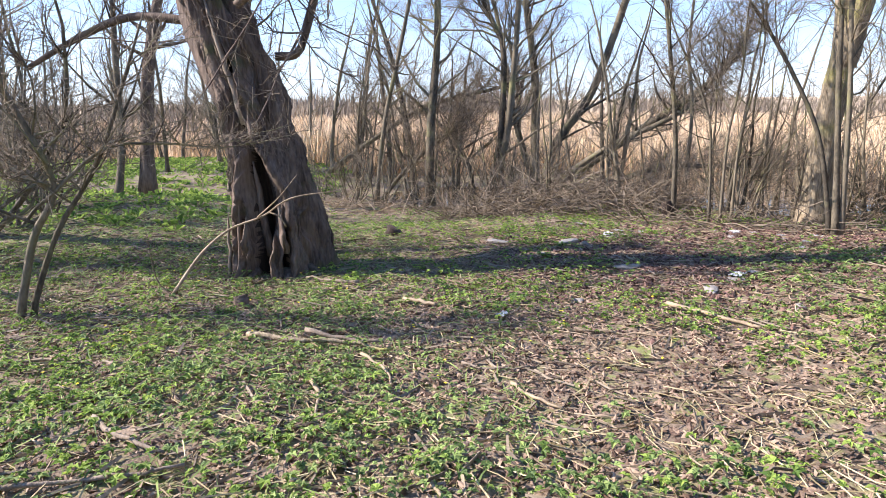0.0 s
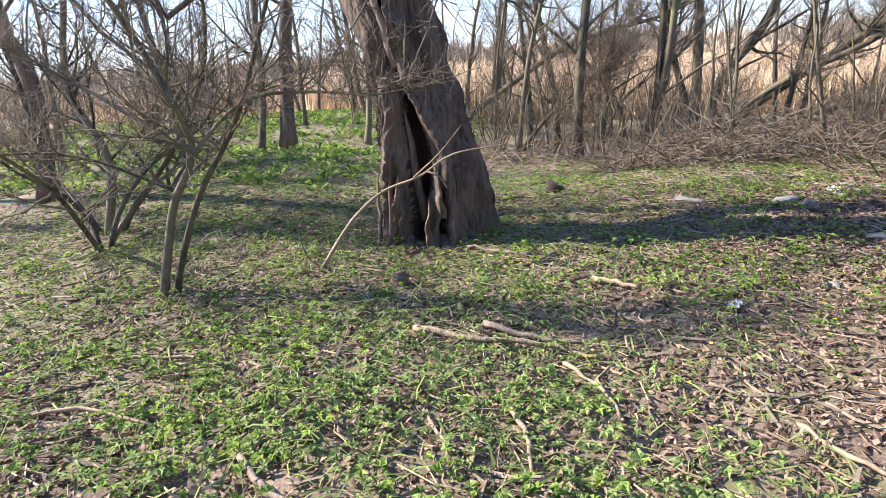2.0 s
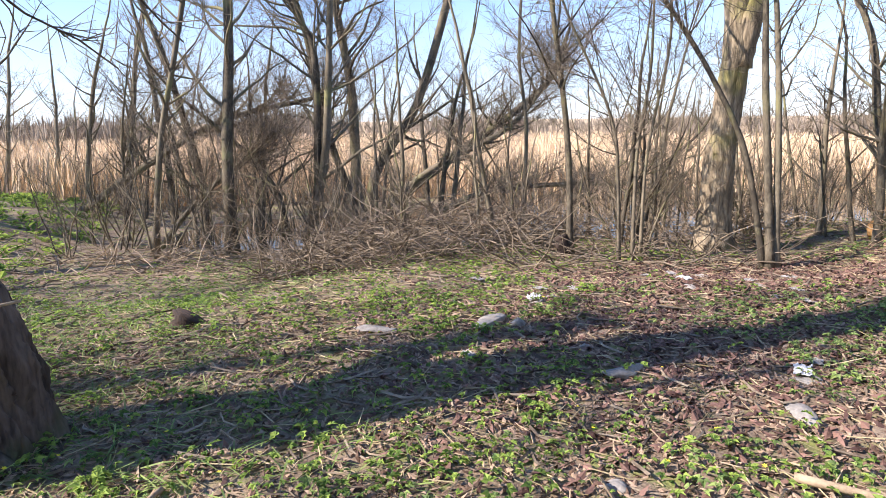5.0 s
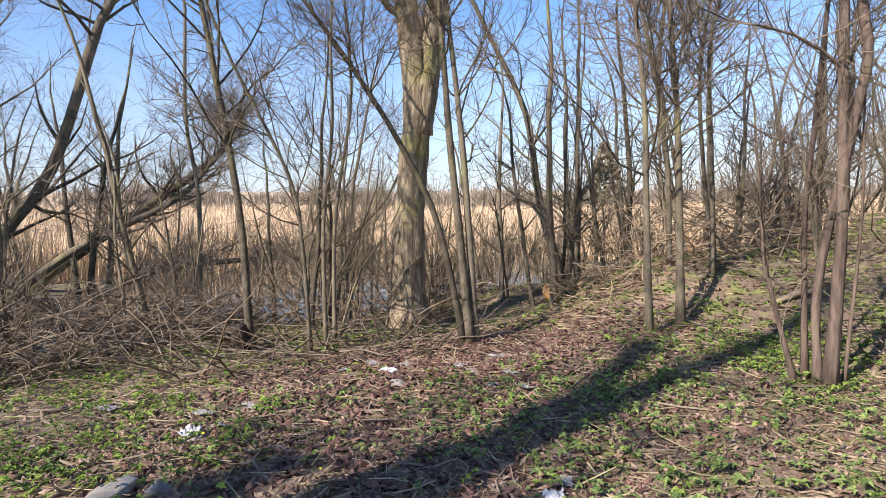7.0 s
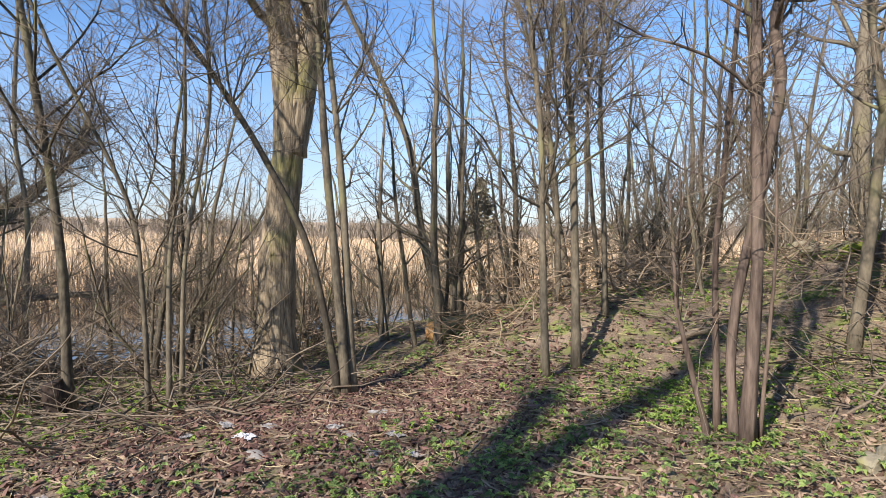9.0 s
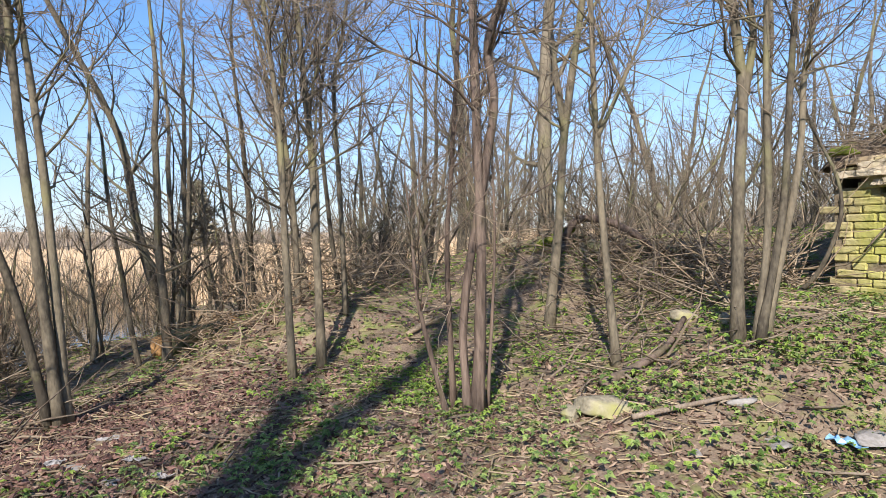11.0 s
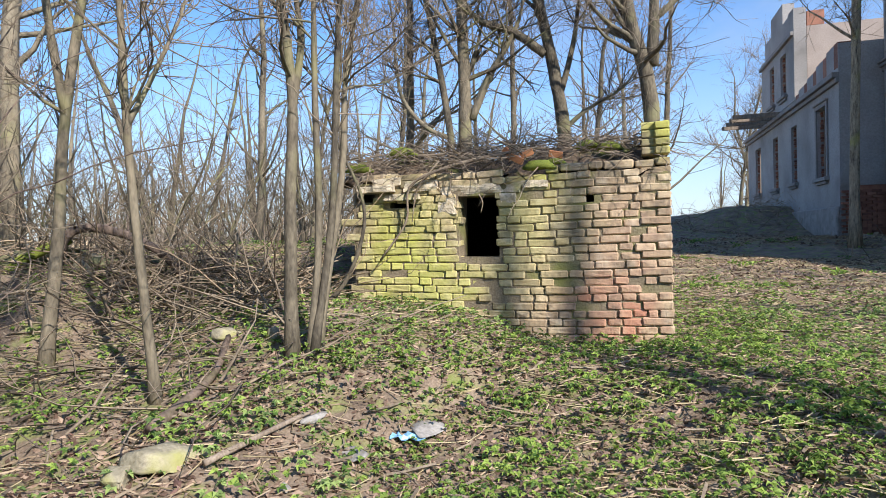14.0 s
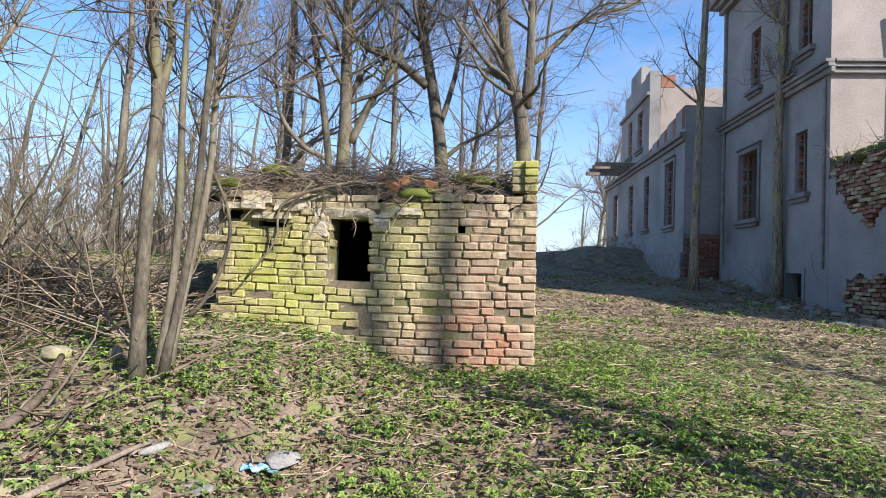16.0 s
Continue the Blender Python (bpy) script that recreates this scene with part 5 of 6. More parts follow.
    # plaster still standing between the bare parts
    for k in range(44):
        y1 = -0.015 - 0.09 * k
        ym = y1 - 0.045
        lo = 1.46 + 0.08 * math.sin(9 * ym) if ym < -0.75 else -0.6
        hi = min(3.6, max(2.9 + 0.35 * math.sin(2.3 * ym + 2.0) + 0.12 * math.sin(9 * ym), 2.2)) if ym < -0.3 else 3.7 + 0.1 * math.sin(30 * ym)
        part("plaster_patch", box(0.0, 0.057, y1 - 0.0895, y1, lo, hi), PLASTER, stub)
    ivy = Tubes()
    for _ in range(130):
        ivy.add(grow(rng, (rng.uniform(-0.1, 0.5), rng.uniform(-3.5, -0.1), 3.95), (rng.normal(-.3, .5), rng.normal(0, .6), rng.normal(0.1, .5)), rng.uniform(.3, 0.9), .7, -.5, 5), np.linspace(.012, .004, 6), 3, cap=False)
    ivy.add([(1.35, -0.12, 3.6), (1.45, -0.16, 4.8), (1.4, -0.12, 6.0), (1.45, -0.3, 7.5)], [.09, .075, .06, .04], 7)
    part("moss", ivy_moss(rng), MOSS, stub, "green moss on the broken wall top")
    part("creepers", ivy.data(), TWIG, stub)
    # long low wing
    wing = [(7.75, 8.75, 3.1, 5.3), (11.3, 12.1, 3.2, 5.3), (14.2, 15.1, 3.2, 5.3), (17.6, 18.8, 3.2, 5.3)]
    part("wing_wall", pierced("y", (6.62, 20.6), -0.6, 6.2, -1.2, -0.8, wing), PLASTER, root, "grey plaster wall of the roofless wing")
    part("wing_end", box(-0.79, -0.01, 6.62, 7.0, -0.6, 6.9), RED_BRICK, root, "bare red brick end of the wing")
    part("wing_end_plaster", box(-1.2, -0.02, 6.57, 6.618, 2.7, 6.9), PLASTER, root)
    part("wing_back", box(4.0, 4.4, 7.0, 20.6, -0.6, 6.2), PLASTER, root)
    part("wing_far_end", box(-0.79, 3.99, 20.2, 20.6, -0.6, 6.2), PLASTER, root)
    for k in range(14):
        y0 = 6.62 + 0.36 * k
        part("parapet", box(-1.2, -0.85, y0, y0 + 0.355, 6.202, 6.95 - 0.05 * k + 0.03 * (k % 3)), RED_BRICK if k % 3 == 0 else PLASTER, root)
    moulding(root, "wing_cornice", "y", -1.2, 6.5, 20.6, 5.75, ((0.10, 0.0, 0.14), (0.2, 0.142, 0.30)))
    for h in wing:
        window(root, "y", -1.2, *h, frame=h[0] < 8)
    part("wing_plinth", box(-1.3, -1.202, 6.6, 20.6, -0.6, 2.1, 0.03), SLAB, root, "stone plinth with fallen plaster")
    for k in range(60):
        z = 0.2 + 0.085 * (k // 4)
        part("brick", box(-1.18 + 0.26 * (k % 4) + (0.12 if (k // 4) % 2 else 0), -1.18 + 0.26 * (k % 4) + (0.12 if (k // 4) % 2 else 0) + 0.24, 6.50, 6.60, z + 1.1, z + 1.17), RED_BRICK, root)
    # taller gabled part of the wing
    gab = [(12.6, 13.5, 6.7, 8.3), (14.6, 15.4, 6.7, 8.3)]
    part("gable_wall", pierced("y", (11.4, 17.0), 6.21, 8.9, -1.22, -0.8, gab), PLASTER, root, "grey plaster gable storey")
    part("gable_wall", pierced("x", (-0.79, 2.5), 6.3, 8.9, 11.4, 11.8, [(0.3, 1.0, 6.6, 7.6)]), PALE_PLASTER, root, "sunlit pale plaster end wall")
    for y0, y1, z in ((11.41, 12.2, 9.6), (12.2, 13.0, 9.5), (13.0, 15.0, 10.3), (15.0, 16.2, 9.6)):
        part("gable_step", box(-1.22, -0.8, y0, y1 - 0.003, 8.902, z), PLASTER, root)
    part("chimney", box(-0.79, -0.2, 11.42, 12.2, 8.902, 9.45, 0.02), RED_BRICK, root, "red brick chimney stump")
    moulding(root, "gable_cornice", "y", -1.22, 11.4, 17.0, 8.3, ((0.12, 0.3, 0.45),))
    for h in gab:
        window(root, "y", -1.22, *h, frame=False)
    for y in (13.5, 14.3, 15.2, 16.3):
        part("beam", box(-3.0, 0.5, y, y + 0.16, 6.0 + 0.05 * (y % 1), 6.16 + 0.05 * (y % 1)), DEAD_WOOD, root, "loose roof beam sticking out")


house()


def heap(name, label, at, rx, ry, h, mat, seed):
    rng = np.random.default_rng(seed)
    v, f = [], []
    n = 26
    for i in range(n):
        for j in range(n):
            x, y = 2 * i / (n - 1) - 1, 2 * j / (n - 1) - 1
            z = max(0, 1 - (x * x + y * y) ** 0.8) * h * (1 + 0.25 * math.sin(4 * x + y) + rng.normal(0, 0.05))
            v.append((at[0] + x * rx, at[1] + y * ry, float(land(at[0] + x * rx, at[1] + y * ry)) - 0.08 + z))
    f = [(i * n + j, (i + 1) * n + j, (i + 1) * n + j + 1, i * n + j + 1) for i in range(n - 1) for j in range(n - 1)]
    return tagged(new(name, mesh_of(name, v, f, mat, True)), label, "heap")


heap("earth_mound", "low dark mound of rubble and earth against the house wall", (14.4, -20.6), 2.6, 2.4, 0.3, SOIL, 1)


# ---- logs, stones, litter ----
def stone(name, label, at, size, seed, mat=None, group=""):
    rng = np.random.default_rng(seed)
    bm = bmesh.new()
    bmesh.ops.create_icosphere(bm, subdivisions=3, radius=1)
    off = Vector((seed * 1.7, seed * 0.3, 0))
    planes = [(Vector(rng.normal(0, 1, 3)).normalized(), rng.uniform(0.32, 0.66)) for _ in range(9)]
    for v in bm.verts:
        p = v.co.copy()
        q = p * (1 + 0.25 * noise.noise(p * 1.5 + off))
        for n, d in planes:
            over = q.dot(n) - d
            if over > 0:
                q -= n * over * 0.92
        q += p * (0.07 * noise.noise(p * 4 + off) + 0.03 * noise.noise(p * 11 + off))
        v.co = Vector((q.x * size[0] * 1.2, q.y * size[1] * 1.2, max(-0.6, q.z) * size[2] * 1.2))
    me = bpy.data.meshes.new(name)
    bm.to_mesh(me)
    bm.free()
    me.materials.append(mat or STONE)
    me.polygons.foreach_set("use_smooth", [True] * len(me.polygons))
    ob = new(name, me)
    ob.matrix_world = Matrix.Translation(on(at[0], at[1], size[2] * 0.3)) @ Matrix.Rotation(rng.uniform(0, 6.28), 4, "Z")
    return tagged(ob, label, "stone", group)


# fallen bricks and plaster at the foot of the house
for k in range(46):
    rng = np.random.default_rng(900 + k)
    u, w = rng.uniform(-1.3, -0.25), rng.uniform(-3.5, 6.5)
    p = HOUSE @ Vector((u - (0.9 if w > 6 else 0), w, 0))
    stone("fallen_brick", "broken brick lying at the foot of the house", (p.x, p.y), (rng.uniform(.08, .2), rng.uniform(.07, .13), rng.uniform(.05, .11)), 900 + k, BRICK if k % 3 else SLAB, "fallen bricks")
stone("boulder", "pale boulder with yellow-green moss among leaves", (5.6, 3.0), (.19, .14, .10), 3)
stone("boulder", "small pale boulder beside a larger one", (5.58, 3.24), (.13, .10, .085), 2)
stone("boulder", "pale mossy stone on the slope", (7.12, 2.15), (.12, .09, .09), 3)
stone("boulder", "small pale stone at the foot of the stems", (6.72, 1.98), (.07, .05, .10), 4)
for k, (x, y, sx, sy, sz) in enumerate(((2.12, 6.15, .22, .12, .06), (2.3, 6.05, .13, .1, .08), (2.54, 4.95, .24, .14, .05), (2.53, 5.41, .07, .05, .05), (2.78, 6.66, .09, .07, .05), (2.95, 6.72, .08, .05, .04), (3.52, 4.44, .22, .09, .03), (1.75, 3.9, .1, .07, .03), (5.35, 1.55, .2, .15, .05), (5.3, 2.1, .16, .12, .04), (5.6, 2.2, .12, .1, .04), (3.1, 4.1, .15, .1, .04), (1.2, 6.4, .2, .1, .04), (3.6, 3.4, .14, .09, .03), (5.0, 6.3, .11, .07, .03), (4.4, 6.6, .12, .06, .03), (4.8, 5.9, .1, .07, .03), (5.1, 2.6, .07, .05, .035))):
    stone("rubble_stone", "flat grey piece of rubble lying on the soil", (x, y), (sx * .85, sy * .85, sz * .8), 10 + k, SLAB, "scattered rubble")


MOSS_STONE = material("moss_stone", (0.07, 0.075, 0.03), (0.23, 0.22, 0.12), scale=5, fine=40, bump=0.9)


def log(name, label, pts, r0, r1, mat, seed, end=None, stubs=2):
    rng = np.random.default_rng(seed)
    root = thing(name, label, "log", tuple(pts[0]))
    line = spline(np.array(pts) - np.array(pts[0]), 6)
    tb = Tubes()
    tb.add(line, np.linspace(r0, r1, len(line)), 12, 0.10, rng)
    part("stem", tb.data(), mat, root)
    for _ in range(stubs):
        i = rng.integers(2, len(line) - 2)
        st = Tubes()
        st.add(grow(rng, line[i], (rng.normal(0, 1), rng.normal(0, 1), 0.7), 0.25, 0.3, 0, 3), np.linspace(r0 * 0.3, r0 * 0.12, 4), 6, 0.1, rng)
        part("branch_stub", st.data(), mat, root)
    if end:
        e = Tubes()
        d = line[0] - line[1]
        e.add([line[0] + d * 0.02, line[0] + d * 0.5 + np.array([0, 0, 0.02]), line[0] + d * 0.9], [r0 * 0.96, r0 * 0.6, r0 * 0.12], 9, 0.2, rng)
        part("broken_end", e.data(), end, root, "orange broken heartwood")
    return root


ROTTEN = material("rotten_heartwood", (0.34, 0.17, 0.06), (0.62, 0.38, 0.17), scale=10, fine=60, bump=0.8)
log("fallen_log", "mossy fallen log with a broken orange end", [on(9.45, 8.5, .16), on(10.2, 8.15, .18), on(11.0, 7.7, .24)], .19, .15, MOSS_STONE, 1, ROTTEN)
log("fallen_log", "broken piece of rotten log with orange wood", [on(10.35, 7.85, .2), on(11.1, 7.4, .38), on(11.9, 7.1, .45)], .19, .12, ROTTEN, 2, ROTTEN)
log("fallen_log", "pale barkless log lying on the slope", [on(8.10, 4.45, .12), on(8.08, 4.61, .07), on(7.96, 4.77, .04)], .04, .025, PALE_TWIG, 3, stubs=1)
log("arched_log", "dead dark trunk arching over the mound", [(9.43, 3.1, 1.01), (9.4, 2.99, 1.49), (9.35, 2.79, 1.64), (9.25, 2.4, 1.54), (9.17, 2.07, 1.3), (9.12, 1.88, 0.99)], .05, .035, DARK_BARK, 4, stubs=5)
log("fallen_log", "mossy limb leaning on the mound", [(9.67, 3.66, 0.98), (9.58, 3.32, 1.32), (9.48, 2.91, 1.53)], .055, .045, MOSS, 5)
for k in range(34):
    rng = np.random.default_rng(600 + k)
    s = k / 33
    stone("wall_stone", "mossy stone of a collapsed low wall on the mound", (9.95 - .55 * s + rng.normal(0, .15), 3.7 - 2.2 * s + rng.normal(0, .08)), (rng.uniform(.1, .2), rng.uniform(.1, .18), rng.uniform(.08, .16)), 600 + k, STONE if k % 3 == 0 else MOSS_STONE, "collapsed wall stones")
log("fallen_branch", "long dark dead branch lying in leaves", [on(6.0, 3.0, .05), on(6.5, 2.5, .06), on(7.0, 2.2, .07)], .035, .02, DARK_BARK, 6)
log("fallen_branch", "thin pale dead branch lying in leaves", [on(5.35, 2.9, .05), on(5.5, 2.5, .05), on(5.6, 2.2, .06)], .018, .012, DEAD_WOOD, 7, stubs=0)
log("tree_stump", "dark rotten stump at the bank", [on(4.5, 9.2, -.05), (4.47, 9.2, .12), (4.45, 9.22, .22)], .12, .09, ROT_AND_SHADE, 8, stubs=0)
log("tree_stump", "small dark stump in the leaves", [on(-1.35, 3.55, -.05), on(-1.34, 3.55, .05), on(-1.35, 3.56, .1)], .07, .06, DARK_BARK, 9, stubs=0)
log("tree_stump", "dark mossy stump beside the old tree", [on(-.25, 7.4, -.05), on(-.25, 7.4, .03), on(-.22, 7.4, .08)], .16, .13, ROT_AND_SHADE, 10, stubs=0)
# fallen sticks near the walker
STICKS = [([(-1.36, 1.2), (-1.15, 1.0), (-.85, .85)], .022), ([(-1.36, 1.2), (-1.33, 1.42), (-1.3, 1.6)], .016), ([(-1.0, 2.62), (-.6, 2.5), (-.25, 2.52), (.1, 2.42)], .03), ([(-.6, 2.75), (-.3, 2.65), (0, 2.6)], .03), ([(-.35, 1.75), (-.25, 1.5), (-.22, 1.25)], .02),
          ([(.1, 3.85), (.25, 3.72), (.42, 3.62)], .035), ([(-1.9, .7), (-1.6, .5), (-1.1, .62), (-.7, .75)], .02), ([(.4, .6), (.55, .3), (.8, -.05)], .014), ([(.9, 1.9), (1.0, 1.6), (1.15, 1.45)], .02), ([(.6, 2.2), (.8, 2.1), (1.1, 2.15)], .014),
          ([(1.4, 3.0), (1.9, 2.9), (2.3, 2.7)], .014), ([(2.5, 3.6), (2.9, 3.1), (3.0, 2.9)], .03), ([(1.6, 6.24), (1.2, 6.2), (.8, 6.25)], .016), ([(-2.6, 2.0), (-2.2, 2.1), (-1.8, 1.95)], .018), ([(-2.9, 1.3), (-2.4, 1.5), (-1.9, 1.4)], .02),
          ([(-.4, 4.4), (-.7, 4.5), (-1.0, 4.7)], .028), ([(-.2, 4.5), (-.3, 4.3), (-.5, 4.1)], .02), ([(3.9, 2.6), (4.4, 2.4), (4.8, 2.5)], .014), ([(4.2, 1.6), (4.6, 1.9), (5.1, 2.0)], .012), ([(-.1, 2.3), (.1, 2.0), (.15, 1.7)], .018)]
for k, (pts, r) in enumerate(STICKS):
    r *= 0.72
    rng = np.random.default_rng(400 + k)
    line = spline([on(x, y, r * 1.2 + 0.015) for x, y in pts], 4)
    line = line + rng.normal(0, 0.008, line.shape)
    tb = Tubes()
    tb.add(line - line[0], np.linspace(r, r * 0.55, len(line)), 7, 0.1, rng)
    v, f, _ = tb.data()
    ob = new("fallen_stick", mesh_of("fallen_stick", v, f, OAK_BARK if k == 2 else PALE_TWIG if k % 3 else DEAD_WOOD, True))
    ob.location = line[0]
    tagged(ob, "dry broken stick lying on the leaf litter", "stick", "fallen sticks")
# the arching shoot before the old tree
rng = np.random.default_rng(450)
shoot = thing("arching_shoot", "thin arching dead shoot with pale broken ends", "branch", on(-2.05, 3.75))
tb = Tubes()
b0 = np.array(on(-2.05, 3.75))
for pts, r0, r1 in (([b0, (-1.85, 4.05, .48), (-1.62, 4.25, .68), (-1.3, 4.25, .80), (-1.0, 4.2, .98), (-.55, 4.2, 1.05)], .016, .006), ([(-1.35, 4.25, .79), (-1.1, 4.15, 1.0), (-.9, 4.1, 1.22)], .008, .003), ([(-1.22, 4.23, .84), (-1.12, 4.2, .80), (-1.06, 4.2, .70)], .009, .005), ([b0, (-2.2, 3.8, .3), (-2.25, 3.8, .75)], .008, .003)):
    line = spline([np.array(q) - b0 for q in pts], 5)
    tb.add(line, np.linspace(r0, r1, len(line)), 6, 0.06, rng)
part("stem", tb.data(), PALE_TWIG, shoot)


def crumpled(name, label, at, size, mat, seed):
    rng = np.random.default_rng(seed)
    n = 9
    v = [(size[0] * (i / (n - 1) - .5) + rng.normal(0, .008), size[1] * (j / (n - 1) - .5) + rng.normal(0, .008), 0.03 + abs(rng.normal(0, size[2]))) for i in range(n) for j in range(n)]
    f = [(i * n + j, (i + 1) * n + j, (i + 1) * n + j + 1, i * n + j + 1) for i in range(n - 1) for j in range(n - 1)]
    ob = new(name, mesh_of(name, v, f, mat))
    ob.matrix_world = Matrix.Translation(on(*at)) @ Matrix.Rotation(rng.uniform(0, 6), 4, "Z")
    mod = ob.modifiers.new("thickness", "SOLIDIFY")
    mod.thickness = 0.003
    tagged(ob, label, "litter")


crumpled("plastic_bag", "crumpled pale blue plastic bag lying in leaves", (5.3, 1.72), (.2, .12, .014), PLASTIC_BLUE, 1)
crumpled("paper_scrap", "crumpled white scrap of litter on the soil", (.98, 3.32), (.10, .07, .012), PLASTIC_WHITE, 2)
crumpled("paper_scrap", "torn white plastic scrap on the soil", (3.55, 4.5), (.2, .1, .012), PLASTIC_WHITE, 3)
crumpled("paper_scrap", "white scrap of litter on the soil", (2.76, 6.7), (.12, .08, .02), PLASTIC_WHITE, 4)
crumpled("paper_scrap", "flattened white litter at the edge of the bank", (4.6, 6.9), (.14, .08, .012), PLASTIC_WHITE, 5)
crumpled("paper_scrap", "flat grey-white scrap of litter trodden into the bank", (4.54, 7.47), (0.10, 0.06, .006), DIRTY_WHITE, 20)
crumpled("paper_scrap", "flat grey-white scrap of litter trodden into the bank", (4.96, 7.06), (0.13, 0.08, .006), DIRTY_WHITE, 21)
crumpled("paper_scrap", "flat grey-white scrap of litter trodden into the bank", (5.56, 6.46), (0.16, 0.06, .006), DIRTY_WHITE, 22)
crumpled("paper_scrap", "flat grey-white scrap of litter trodden into the bank", (5.03, 6.46), (0.10, 0.08, .006), DIRTY_WHITE, 23)
crumpled("paper_scrap", "flat grey-white scrap of litter trodden into the bank", (5.10, 5.96), (0.13, 0.06, .006), DIRTY_WHITE, 24)
crumpled("paper_scrap", "flat grey-white scrap of litter trodden into the bank", (4.95, 7.53), (0.16, 0.08, .006), DIRTY_WHITE, 25)
crumpled("paper_scrap", "flat grey-white scrap of litter trodden into the bank", (4.86, 5.64), (0.10, 0.06, .006), DIRTY_WHITE, 26)
crumpled("paper_scrap", "flat grey-white scrap of litter trodden into the bank", (3.00, 7.02), (0.13, 0.08, .006), DIRTY_WHITE, 27)
crumpled("paper_scrap", "flat grey-white scrap of litter trodden into the bank", (3.29, 6.90), (0.16, 0.06, .006), DIRTY_WHITE, 28)
crumpled("paper_scrap", "flat grey-white scrap of litter trodden into the bank", (3.74, 4.57), (0.10, 0.08, .006), DIRTY_WHITE, 29)
crumpled("paper_scrap", "flat grey-white scrap of litter trodden into the bank", (1.66, 5.50), (0.13, 0.06, .006), DIRTY_WHITE, 30)
crumpled("paper_scrap", "flat grey-white scrap of litter trodden into the bank", (2.60, 7.70), (0.16, 0.08, .006), DIRTY_WHITE, 31)
crumpled("plastic_bag", "turquoise plastic scrap behind the old tree", (-2.2, 6.2), (.25, .12, .03), PLASTIC_GREEN, 6)


# ---- ground cover ----
def clearings(x, y):
    """How leafy the ground is, 0 to 1."""
    q = 0.5 + 0.28 * np.sin(1.5 * x + 0.6 * y + 0.5) * np.sin(1.2 * y - 0.7 * x + 1.1) + 0.22 * np.sin(3.3 * x - 1.9 * y) * np.sin(2.9 * y + 0.8 * x + 2)
    q = q + 0.55 * np.exp(-(((x + .6) / 1.3) ** 2 + ((y - 1.8) / .9) ** 2)) + 0.5 * np.exp(-(((x - 4.9) / 2.2) ** 2 + ((y - .6) / 1.6) ** 2)) + 0.45 * np.exp(-(((x - 5.0) / 2.6) ** 2 + ((y + 2.2) / 2.0) ** 2)) + 0.3 * np.exp(-(((x - 6.0) / 1.2) ** 2 + ((y - 4.5) / .9) ** 2))
    q = q - 0.8 * np.exp(-(((x - 1.4) / 1.5) ** 2 + ((y - 2.2) / 1.1) ** 2)) - 0.9 * np.exp(-(((x - 5.9) / 2.0) ** 2 + ((y - 7.0) / 1.3) ** 2)) - 0.3 * np.exp(-(((x - 2.6) / 1.5) ** 2 + ((y - 5.2) / .8) ** 2)) - 0.6 * np.exp(-(((x + 1.3) / .8) ** 2 + ((y - 5.1) / .8) ** 2))
    q = q - 0.35 * np.clip((-2.5 - y) / 2.0, 0, 1)
    return np.clip(q, 0, 1)


def dry(x, y):
    """Keeps clear of water and of the ruin's inside."""
    p = np.stack([x - 7.61, y - 0.836])
    u = -0.82 * p[0] - 0.572 * p[1]
    w = 0.572 * p[0] - 0.82 * p[1]
    return (land(x, y) > WATER_LEVEL + 0.05) & ~((u > -0.1) & (u < 3.05) & (w > -0.03) & (w < 3.5))


